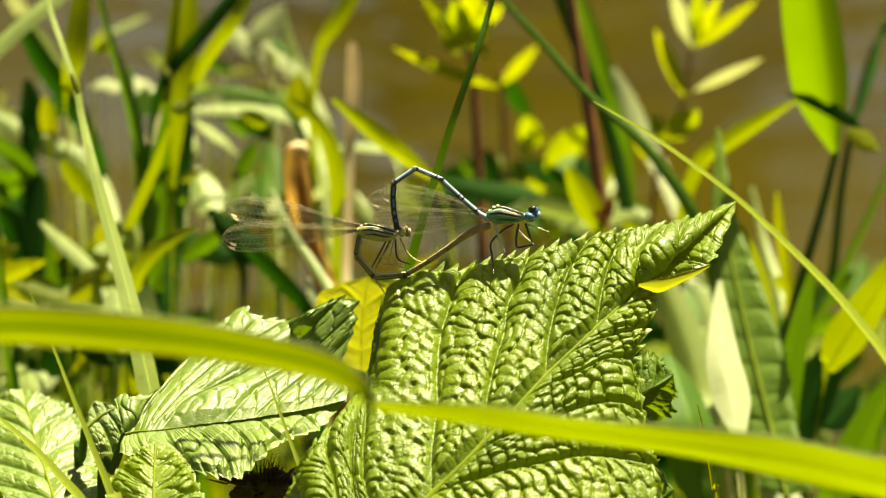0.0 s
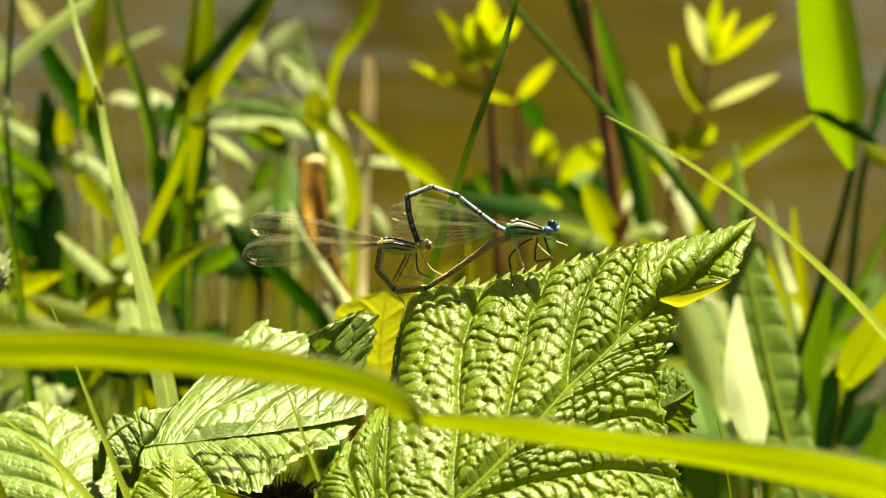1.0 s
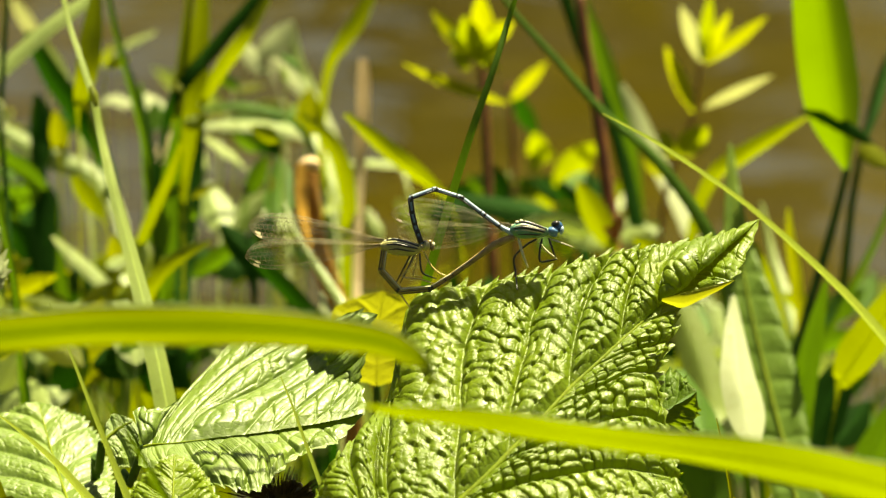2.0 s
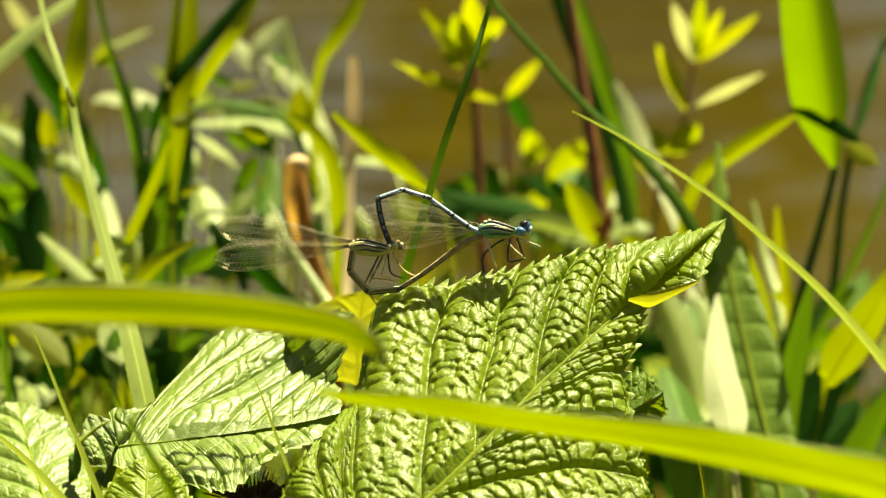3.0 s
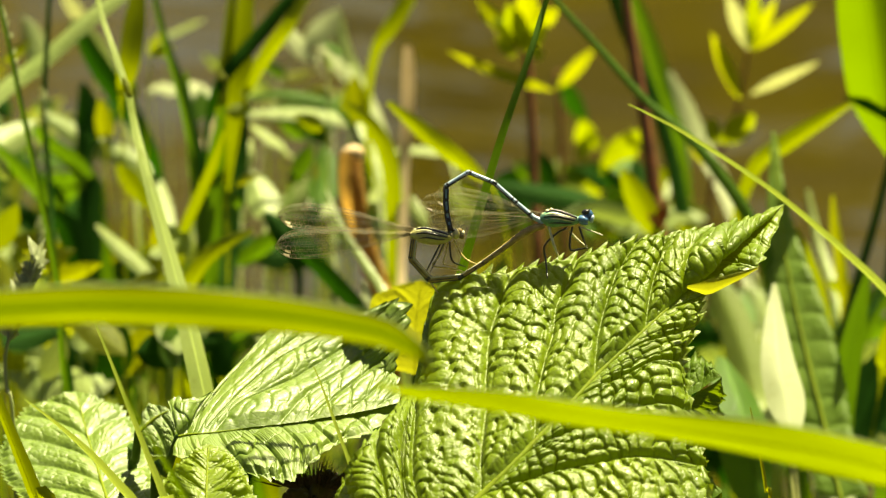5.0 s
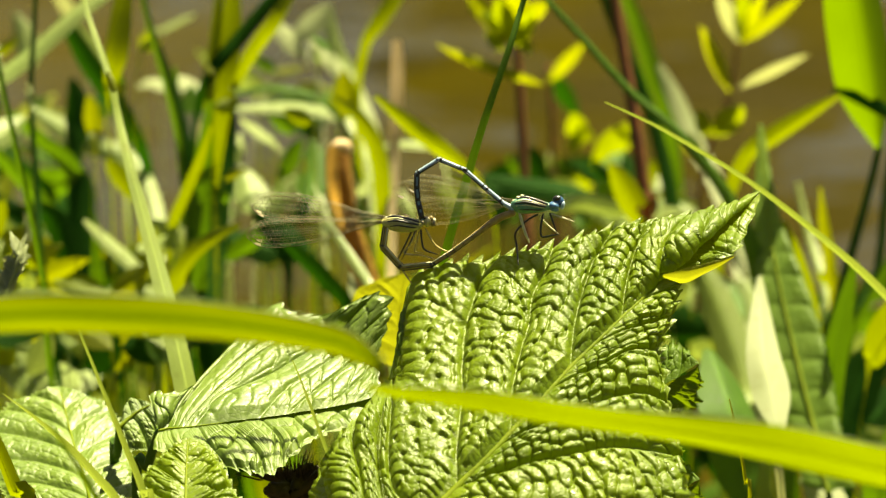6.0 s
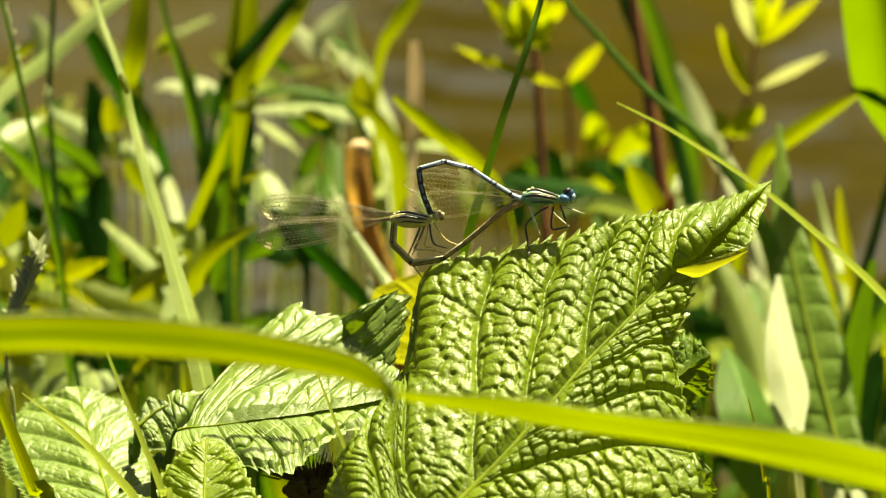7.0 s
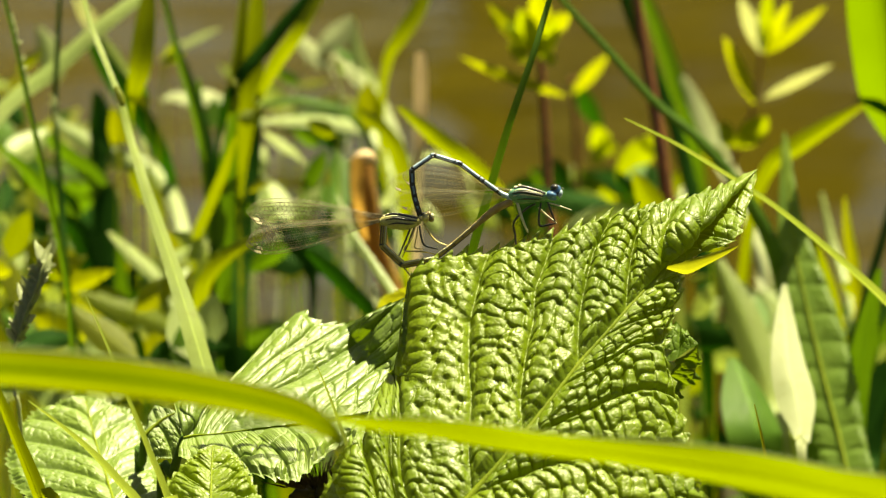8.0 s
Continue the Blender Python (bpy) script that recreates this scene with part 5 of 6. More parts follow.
def dead_flower():
    c = (462, 862, 0.705)
    places = rooted([c, (470, 930, 0.705)])
    head = root("dead_flower_head", Vector(places[-1]), "withered dark brown bristly flower head beneath the leaves", "flower")
    part("stalk", Shape().tube(places, [0.0012, 0.0012, 0.0013, 0.0015]), HUSK, head)
    core = Shape()
    r = np.random.RandomState(4)
    for i in range(26):
        core.tube([at(c[0] + r.uniform(-45, 45), c[1] + r.uniform(-14, 26), c[2] + r.uniform(-0.003, 0.003)), at(c[0] + r.uniform(-60, 60), c[1] + r.uniform(-30, 40), c[2] + r.uniform(-0.004, 0.004))], [0.0013, 0.0009], 6)
    part("core", core, HUSK, head)
    hairs = Shape()
    for i in range(150):
        a = r.uniform(-2.9, -0.2)
        k, l = r.uniform(20, 50), r.uniform(20, 46)
        x, y = c[0] + math.cos(a) * k * 1.3, c[1] + math.sin(a) * k * 0.4
        hairs.tube([at(x, y, c[2] - 0.003), at(x + math.cos(a) * l + r.uniform(-8, 8), y + math.sin(a) * l, c[2] - 0.005 + r.uniform(-0.003, 0.003))], [size(1.1, 0.7), size(0.5, 0.7)], 4)
    part("bristles", hairs, HUSK, head, "thin dark bristles")


dead_flower()


# places between the plants where the river shows through
OPENINGS = ((88, 300, 152, 445), (178, 165, 232, 335), (385, 270, 432, 352), (300, 478, 362, 556), (398, 488, 545, 572), (335, 30, 400, 60), (560, 90, 780, 300))


def open_to_river(places):
    return any(a - 8 < x < c + 8 and b - 8 < y < d + 8 for x, y, *_ in places for a, b, c, d in OPENINGS)


def undergrowth(label, count, seed, xs, ys, ds, widths, mats, name="undergrowth"):
    """Many uncounted blades that fill the bank between the plants."""
    r = np.random.RandomState(seed)
    for j, (mat, share) in enumerate(mats):
        shape = Shape()
        for i in range(int(count * share)):
            x, y, d = r.uniform(*xs), r.uniform(*ys), r.uniform(*ds)
            lean = r.normal(0, 260)
            w = r.uniform(*widths)
            arch = r.normal(0, 60)
            pts = [(x + lean + arch, y - 60 + abs(arch) * 0.4, d), (x + lean * 0.8 + arch * 0.3, y + 30, d), (x + lean * 0.4, y + 150, d), (x, y + 330, d + 0.01)]
            if open_to_river(spline([q[:2] for q in pts], 12)):
                continue
            shape.ribbon(rooted(pts, (0, 0.01)), [size(k * w, d) for k in (0.1, 0.7, 1, 0.9, 0.8, 0.6)], 18, 4, 0.25, r.uniform(-50, 50))
        if shape.v:
            single(name, shape, mat, (0, 0, 0), label, "grass", kind="stuff")


def broad_leaves(label, count, seed, xs, ys, ds, sizes, mats):
    """Uncounted small broad leaves on thin stalks among the grass."""
    r = np.random.RandomState(seed)
    for mat, share in mats:
        shape = Shape()
        for i in range(int(count * share)):
            x, y, d = r.uniform(*xs), r.uniform(*ys), r.uniform(*ds)
            l = r.uniform(*sizes)
            a = r.uniform(-2.9, -0.2)
            tip = (x + math.cos(a) * l, y + math.sin(a) * l * 0.7, d + r.uniform(-0.4, 0.9) * l / FOCAL)
            if open_to_river([(x, y), (x, y + 40), (x, y + 80), ((x + tip[0]) / 2, (y + tip[1]) / 2), tip]):
                continue
            leaf = leaf_shape((x, y, d), tip, l * r.uniform(0.28, 0.5), r.uniform(-35, 35), r.uniform(-0.08, 0.08), 0.25, 0.42, 14, 4)
            shape.grid(leaf.v[0].reshape(14, 5, 3), leaf.uv[0].reshape(14, 5, 2))
            shape.ribbon(rooted([(x, y, d), (x + r.uniform(-20, 20), y + 150, d)]), [size(2, d), size(2, d), size(3, d), size(3, d)], 10, 2, 0.3)
        if shape.v:
            single("undergrowth", shape, mat, (0, 0, 0), label, "plant", kind="stuff")


broad_leaves("small broad weed leaves tangled among the grass", 34, 11, (-170, 600), (120, 560), (0.95, 1.25), (80, 190), ((GRASS_PALE, 0.34), (GRASS_DARK_SHADED, 0.2), (YOUNG, 0.2), (GRASS_YELLOW, 0.16), (GRASS, 0.1)))
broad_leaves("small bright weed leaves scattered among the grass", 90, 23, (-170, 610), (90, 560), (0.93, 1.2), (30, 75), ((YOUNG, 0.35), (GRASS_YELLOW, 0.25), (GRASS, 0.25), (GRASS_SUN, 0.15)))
broad_leaves("small broad weed leaves low on the bank", 130, 12, (-170, 1640), (520, 780), (0.92, 1.15), (60, 140), ((GRASS_PALE, 0.3), (GRASS_DARK_SHADED, 0.25), (YOUNG, 0.25), (GRASS, 0.2)))
broad_leaves("dark weed leaves in the shade behind the damselflies", 46, 15, (730, 1060), (310, 430), (1.0, 1.2), (50, 110), ((GRASS_DARK_SHADED, 0.5), (YOUNG, 0.25), (GRASS, 0.25)))
# deep shade under the foliage is put in as darker leaf colour
broad_leaves("dark shaded weed leaves among the grass", 150, 17, (-140, 600), (200, 600), (0.98, 1.2), (50, 120), ((GRASS_DARK_SHADED, 0.6), (GRASS, 0.4)))
broad_leaves("large soft weed leaves behind the brambles", 36, 29, (-120, 270), (590, 700), (0.86, 0.98), (90, 190), ((GRASS_PALE, 0.3), (GRASS_DARK_SHADED, 0.3), (GRASS, 0.2), (GRASS_YELLOW, 0.2)))
broad_leaves("large soft weed leaves by the water", 26, 31, (1160, 1640), (560, 760), (0.95, 1.05), (90, 170), ((GRASS_PALE, 0.4), (GRASS_DARK_SHADED, 0.3), (GRASS, 0.3)))
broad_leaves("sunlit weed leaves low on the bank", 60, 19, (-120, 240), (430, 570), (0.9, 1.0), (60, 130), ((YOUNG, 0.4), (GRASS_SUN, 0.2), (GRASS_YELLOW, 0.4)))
broad_leaves("small broad weed leaves at the water's edge", 15, 13, (640, 1180), (330, 560), (0.95, 1.15), (40, 100), ((GRASS_PALE, 0.3), (GRASS_DARK_SHADED, 0.2), (YOUNG, 0.3), (GRASS, 0.2)))
undergrowth("dense tangle of sunlit and shaded grass on the bank", 40, 5, (-160, 560), (240, 520), (1.0, 1.3), (16, 40), ((GRASS, 0.3), (GRASS_DARK_SHADED, 0.35), (GRASS_PALE, 0.2), (GRASS_YELLOW, 0.15)))
undergrowth("low tangle of grass under the bramble leaves", 64, 6, (-160, 1640), (600, 800), (0.95, 1.3), (18, 50), ((GRASS, 0.35), (GRASS_DARK_SHADED, 0.35), (GRASS_PALE, 0.15), (YOUNG, 0.15)))


def bank_grass(count, seed, mat, label):
    """Short uncounted grass over the bank round the plants."""
    r = np.random.RandomState(seed)
    x, y = r.normal(0, 2.2, count), r.uniform(-4.5, 0.58, count)
    keep = (np.abs(x) > 0.34) | (y < -0.95)
    x, y = x[keep], y[keep]
    n = len(x)
    h, w, a = r.uniform(0.05, 0.17, n), r.uniform(0.0015, 0.004, n), r.uniform(0, 6.283, n)
    bx, by = r.normal(0, 0.4, n) * h, r.normal(0, 0.4, n) * h
    z = ground_height(x, y) - 0.01
    rows = []
    for k, wide in ((0.0, 1.0), (0.55, 0.8), (1.0, 0.06)):
        cx, cy, cz = x + bx * k * k, y + by * k * k, z + h * k
        for side in (-1, 1):
            rows.append(np.stack([cx + side * wide * w * np.cos(a), cy + side * wide * w * np.sin(a), cz], -1))
    v = np.stack(rows, 1).reshape(-1, 3)
    base_index = np.arange(n)[:, None] * 6
    quads = np.vstack([base_index + np.array([[0, 1, 3, 2]]), base_index + np.array([[2, 3, 5, 4]])])
    shape = Shape()
    shape.v, shape.f, shape.uv, shape.m, shape.count = [v], [quads], [np.tile(np.array([[0, 0], [1, 0], [0, 0.5], [1, 0.5], [0, 1], [1, 1]], float), (n, 1))], [np.zeros(len(quads))], len(v)
    single("bank_grass", shape, mat, (0, 0, 0), label, "grass", kind="stuff")


bank_grass(9000, 41, GRASS, "short green grass on the river bank")
bank_grass(4000, 42, GRASS_YELLOW, "short yellowing grass on the river bank")
bank_grass(4000, 43, GRASS_DARK_SHADED, "short dark grass on the river bank")

# ------------------------------------------------------------------ damselflies


def px(*pts, d=FAR):
    return [at(p[0], p[1], d + (p[2] if len(p) > 2 else 0)) for p in pts]


def rod(pts, radii, sides=10, flat=1.0, n=0):
    return Shape().tube(px(*pts), [size(r, FAR) for r in radii], sides, 0, flat, n)


def blob(c, rx, ry, rz, turn=0.0, rings=14, sides=18):
    """A rounded body: half axes rx along, ry across and rz in depth, turned in the plane of view."""
    u, v = np.meshgrid(np.linspace(0.03, math.pi - 0.03, rings), np.linspace(0, 2 * math.pi, sides, endpoint=False), indexing="ij")
    a, b, e = rx * np.cos(u), ry * np.sin(u) * np.cos(v), rz * np.sin(u) * np.sin(v)
    ct, st = math.cos(radians(turn)), math.sin(radians(turn))
    return Shape().grid(at_all(c[0] + a * ct - b * st, c[1] + a * st + b * ct, FAR + e / FOCAL * FAR), closed=True)


def wing(thing, base_pt, tip, width, depth0, depth1, spot_mat, droop=0.0, fine=1.0):
    """A stalked net-veined wing: clear membrane, long and cross veins, and a spot near its tip."""
    a, b = np.array(base_pt, float), np.array(tip, float)
    axis, across = b - a, np.array([-(b - a)[1], (b - a)[0]]) / np.linalg.norm(b - a)
    u = np.linspace(0, 1, 46)
    half = width / 2 * np.interp(u, [0, 0.12, 0.25, 0.45, 0.65, 0.8, 0.9, 0.96, 1.0], [0.10, 0.12, 0.34, 0.74, 0.98, 1.0, 0.86, 0.58, 0.05])

    def spot(k, s):
        s = np.asarray(s)
        h = np.interp(k, u, half)
        p = a + axis * k[..., None] + across * (s * h + droop * 4 * k * (1 - k))[..., None]
        d = FAR + depth0 + (depth1 - depth0) * k + 0.0004 * np.sin(s * 7) * k
        return at_all(p[..., 0], p[..., 1], d)

    U, S = np.meshgrid(u, np.linspace(-1, 1, 13), indexing="ij")
    sheet = part("wing", Shape().grid(spot(U, S)), MEMBRANE, thing, "clear net-veined wing")
    veins = Shape()
    for s, r in ((-1, 0.85), (-0.72, 0.6), (-0.35, 0.5), (0.02, 0.6), (0.4, 0.5), (0.72, 0.5), (1, 0.7)):
        k = np.linspace(0.0, 0.995, 20)
        veins.tube(spot(k, s * np.ones(20)), [size(0.52 * r * fine, FAR)] * 20, 4, n=30)
    lanes = [-1, -0.72, -0.35, 0.02, 0.4, 0.72, 1]
    for i in range(6):
        for k in np.arange(0.24 + 0.011 * (i % 2), 0.985, 0.031):
            kk = np.array([k, k + 0.003])
            veins.tube(spot(kk, np.array([lanes[i], lanes[i + 1]])), [size(0.33 * fine, FAR)] * 2, 3, n=2)
    part("venation", veins, VEIN, sheet, "dark wing veins")
    k, s = np.meshgrid(np.array([0.905, 0.925, 0.945]), np.array([-0.97, -0.85, -0.72]), indexing="ij")
    mark = Shape().grid(spot(k, s) + np.array(AXES.col[2]) * 0.00006)
    part("wing_spot", mark, spot_mat, sheet)


def legs(thing, lines, mat):
    for pts, r in lines:
        line = px(*pts)
        part("leg", Shape().tube(line, [size(r, FAR)] * (len(line) - 1) + [size(r * 0.55, FAR)], 6, n=4 * len(line)), mat, thing)


def angled(pts, radii):
    """Straight segments that meet at corners, each a little thicker at its ends."""
    shape = Shape()
    for p, q, r0, r1 in zip(pts, pts[1:], radii, radii[1:]):
        line = [tuple(p[i] + (q[i] - p[i]) * k for i in (0, 1)) for k in (0, 0.08, 0.5, 0.92, 1)]
        shape.tube(px(*line), [size(k, FAR) for k in (r0 * 1.08, r0 * 0.97, (r0 + r1) * 0.47, r1 * 0.97, r1 * 1.08)], 12, n=15)
    return shape


def edging(pts, off, r, girth=4.6):
    """Straight thin lines on the near side of a bent body of that girth, moved by off."""
    rise = -math.sqrt(max(girth ** 2 - off ** 2, 0.5)) * FAR / FOCAL
    shape = Shape()
    for p, q in zip(pts, pts[1:]):
        t = np.array([q[0] - p[0], q[1] - p[1]], float)
        n = np.array([-t[1], t[0]]) / np.linalg.norm(t) * off
        shape.tube(px((p[0] + n[0], p[1] + n[1], rise), (q[0] + n[0], q[1] + n[1], rise)), [size(r, FAR)] * 2, 6)
    return shape


def bands(parent, places, r):
    for a, b in places:
        part("band", rod([a, b], [r, r], 10, n=3), BLACK, parent, "black ring")


male = root("damselfly", at(900, 380, FAR), "blue male damselfly with arched abdomen clasping the female", "damselfly", "pair of damselflies")
thorax = part("thorax", rod([(862, 384), (870, 382), (884, 382), (904, 383), (920, 384), (930, 384)], [6, 12, 15, 12.5, 9, 6], 16), THORAX_GREEN, male, "turquoise striped thorax")


def girdle(pts, axis, radii):
    """Puts places of a stripe onto the rounded side of a body with that axis and those radii."""
    ax = np.array(axis, float)
    out = []
    for x, y in pts:
        yc, r = np.interp(x, ax[:, 0], ax[:, 1]), np.interp(x, ax[:, 0], radii)
        out.append((x, y, -math.sqrt(max(r * r - (y - yc) ** 2, 1.0)) * FAR / FOCAL))
    return out


MALE_AXIS = [(862, 384), (870, 382), (884, 382), (904, 383), (920, 384), (930, 384)]
MALE_GIRTH = [6, 12, 15, 12.5, 9, 6]
for pts, r, mat, label in (([(872, 371), (886, 368), (906, 373), (926, 380)], 3.4, BLACK, "black thorax stripe"), ([(870, 375), (886, 372.6), (906, 377), (924, 382)], 1.5, CREAM_STRIPE, "cream thorax stripe"),
                           ([(868, 379), (886, 377), (906, 380.6), (922, 384.5)], 2.8, BLACK, "black thorax stripe"), ([(870, 383), (888, 381.4), (906, 384.4), (920, 387)], 1.2, CREAM_STRIPE, "cream thorax stripe"),
                           ([(876, 389.5), (890, 389), (906, 390), (918, 390)], 1.5, BLACK, "black thorax stripe")):
    part("stripe", rod(girdle(pts, MALE_AXIS, MALE_GIRTH), [r * 0.6, r, r, r * 0.6], 8), mat, thorax, label)
head = part("head", blob((937, 383), 10, 8.5, 13, 10), BLUE_DEEP, male, "blue head with a black crown")
part("eye", blob((947, 376), 8, 10.5, 5, 10), EYE_BLUE, head, "round dark blue eye")
part("crown", blob((942, 370), 8, 5.5, 9, -15), BLACK, head)
part("face", blob((953, 382), 3.8, 8, 7, 12), BLUE, head, "pale blue face")
part("cheek", blob((938, 390), 8, 3.2, 9, 6), BLUE_DEEP, head, "bright blue cheek")
part("neck", rod([(922, 385), (930, 384)], [5, 5], 10, n=4), BLACK, male, "black neck")
for c, r in (((867, 374), 4), ((874, 368), 4), ((881, 365), 3.5), ((869, 380), 3.5)):
    part("wing_joint", blob(c, r, r * 0.8, 6), CREAM_STRIPE, male, "cream wing joint")
for p in (((948, 366), (957, 362)), ((951, 372), (960, 372))):
    part("antenna", rod([p[0], p[1]], [0.7, 0.4], 5), BLACK, head)
BASE = [(866, 388), (849, 379), (816, 350), (780, 317), (735, 298)]
MIDDLE = [(735, 298), (697, 324)]
END = [(697, 324), (695.5, 350), (697, 374), (703, 406)]
abdomen_base = part("abdomen", angled(BASE, [6.2, 4.7, 4.3, 4.2, 4.4]), BLUE, male, "pale blue segmented abdomen", pivot=at(850, 378, FAR))
abdomen_middle = part("abdomen", angled(MIDDLE, [4.5, 4.6]), BLUE, male, "pale blue abdomen segment", pivot=at(735, 298, FAR))
abdomen_tip = part("abdomen", angled(END, [4.6, 4.6, 5.0, 4.8]), TEAL, male, "dark-marked end of the abdomen", pivot=at(697, 324, FAR))
bands(abdomen_base, [((844, 374.6), (841, 372)), ((820, 353.5), (817, 351)), ((813, 347), (811.5, 346)), ((784, 320.6), (778, 316)), ((773, 314), (771.5, 313.3)), ((740, 300), (736, 298.5))], 4.7)
bands(abdomen_middle, [((733, 299.5), (731.5, 300.5)), ((701, 321), (697, 324))], 4.8)
bands(abdomen_tip, [((697, 325), (697, 330)), ((695.5, 347), (695.6, 352)), ((696.7, 368), (697, 374)), ((698.5, 381), (700, 388)), ((701, 394), (703, 405))], 5.1)
part("dark_line", edging(BASE[1:], -2.8, 1.5, 4.4), BLACK, abdomen_base, "black line along the underside")
part("dark_line", edging(MIDDLE, -2.6, 1.7), BLACK, abdomen_middle, "black line along the underside")
part("dark_line", edging(END, 3.2, 2.0), BLACK, abdomen_tip, "black line along the back")
part("dark_line", edging(END, -3.4, 1.6), BLACK, abdomen_tip, "black line along the underside")
legs(male, [([(908, 398), (890, 408), (869, 430), (871, 455), (874, 487, -0.004)], 1.9), ([(918, 397), (914, 418), (915, 437), (930, 436), (945, 433)], 1.9), ([(930, 396), (936, 414), (942, 430)], 1.9)], BLACK)
legs(male, [([(876, 395), (884, 424), (893, 448, 0.001)], 2.6), ([(932, 397), (950, 403), (972, 411)], 1.4), ([(914, 405), (924, 416, 0.002), (944, 432, 0.002)], 2.0)], IVORY)
wing(male, (872, 374), (650, 352), 40, 0.0008, 0.004, SPOT_DARK, 4, 0.62)
wing(male, (872, 376), (672, 340), 42, 0.0012, 0.009, SPOT_DARK, 2, 0.62)
wing(male, (870, 380), (660, 386), 40, 0.0002, 0.003, SPOT_DARK, -2, 0.62)
wing(male, (872, 378), (690, 398), 40, 0.0010, 0.008, SPOT_DARK, -3, 0.62)

female = root("damselfly", at(665, 412, FAR), "olive-brown female damselfly curled in a mating wheel", "damselfly", "pair of damselflies")
thorax = part("thorax", rod([(634, 409), (646, 410), (662, 412), (680, 415), (694, 415), (703, 414)], [7, 12.5, 15, 13.5, 10, 5], 16), OLIVE, female, "olive-yellow striped thorax")
FEMALE_AXIS = [(634, 409), (646, 410), (662, 412), (680, 415), (694, 415), (703, 414)]
FEMALE_GIRTH = [7, 12.5, 15, 13.5, 10, 5]
for pts, r, mat, label in (([(642, 400), (658, 399), (680, 405), (698, 411)], 3.0, BLACK, "black thorax stripe"), ([(641, 403.5), (659, 402.5), (680, 408), (697, 413)], 1.5, CREAM_STRIPE, "cream thorax stripe"),
                           ([(642, 407.5), (659, 406.8), (680, 411.6), (696, 415.5)], 2.3, BLACK, "black thorax stripe"), ([(646, 416), (662, 415.5), (680, 419), (692, 420)], 1.5, BLACK, "black thorax stripe")):
    part("stripe", rod(girdle(pts, FEMALE_AXIS, FEMALE_GIRTH), [r * 0.6, r, r, r * 0.6], 8), mat, thorax, label)
head = part("head", blob((712, 411), 7, 9, 14, 10), OLIVE, female, "olive head")
part("face", blob((724, 409), 3.5, 5, 6, 10), IVORY, head, "pale face")
part("crown", blob((711, 404), 6, 3, 8, 10), BLACK, head)
part("eye", blob((718, 406), 6, 6.5, 6), EYE_BROWN, head, "brown eye")
part("eye", blob((722, 414), 5.5, 6, 6), EYE_BROWN, head, "brown eye")
for p in (((718, 401), (722, 393)), ((722, 403), (727, 396))):
    part("antenna", rod([p[0], p[1]], [0.6, 0.4], 5), VEIN, head)
CURL = [(638, 418), (632, 453), (664, 490), (718, 486)]
LIMB = [(716, 487), (757, 463), (800, 433), (836, 410), (866, 399)]
abdomen = part("abdomen", angled(CURL, [6.0, 6.6, 6.5, 5.8]), OLIVE_DARK, female, "curled olive-brown abdomen")
limb = part("abdomen_end", rod([(716, 487), (745, 470), (775, 451), (805, 430), (836, 410), (866, 399)], [4.3, 4.6, 4.9, 5.4, 6.8, 6.2], 12), BEIGE, female, "smooth beige end of the abdomen")
bands(abdomen, [((632.4, 449), (632, 453)), ((660, 485.4), (664, 490)), ((714, 486.4), (718, 486))], 6.7)
part("dark_line", edging(CURL, 5.4, 1.0, 6.5), BLACK, abdomen, "black line along the back")
part("dark_line", edging(CURL, 1.2, 0.6, 6.5), BLACK, abdomen, "black line along the side")
# highlights on the abdomen, laid on as pale lines
part("highlight_line", edging(CURL, -3.4, 1.4, 6.5), CREAM_STRIPE, abdomen, "highlight drawn as a pale line along the edge")
part("highlight_line", edging(LIMB[:4], -2.8, 1.0, 4.9), IVORY, limb, "highlight drawn as a pale line along the back")
part("dark_line", edging(LIMB[:4], 4.0, 0.9, 4.8), BLACK, limb, "dark line along the underside")
bands(limb, [((790, 440.5), (791, 439.8)), ((774, 451.6), (775, 451)), ((757, 463), (758, 462.3)), ((743, 471), (744, 470.3)), ((720, 485), (722, 483.5))], 5.1)
for c, r in (((640, 401), 3.5), ((648, 399), 4), ((637, 407), 3.5), ((655, 398), 3)):
    part("wing_joint", blob(c, r, r * 0.8, 6), CREAM_STRIPE, female, "cream wing joint")
legs(female, [([(684, 426), (670, 452), (655, 479)], 1.7), ([(700, 424), (701, 446), (706, 460), (728, 469)], 1.7), ([(690, 426), (676, 455), (664, 476)], 1.3)], BLACK)
legs(female, [([(655, 479), (668, 500), (685, 526)], 1.5), ([(692, 426), (680, 450), (669, 465), (700, 470), (728, 479)], 1.6), ([(708, 422), (720, 446), (732, 458), (750, 466)], 1.6), ([(697, 426), (692, 446), (688, 462), (704, 466)], 1.2)], GOLD)
wing(female, (650, 402), (397, 366), 46, 0.0010, -0.002, SPOT, 3)
wing(female, (652, 403), (400, 372), 44, 0.0016, 0.004, SPOT, 1)
wing(female, (648, 406), (390, 424), 50, 0.0002, -0.003, SPOT, -3)
wing(female, (650, 406), (393, 418), 48, 0.0012, 0.003, SPOT, -2)

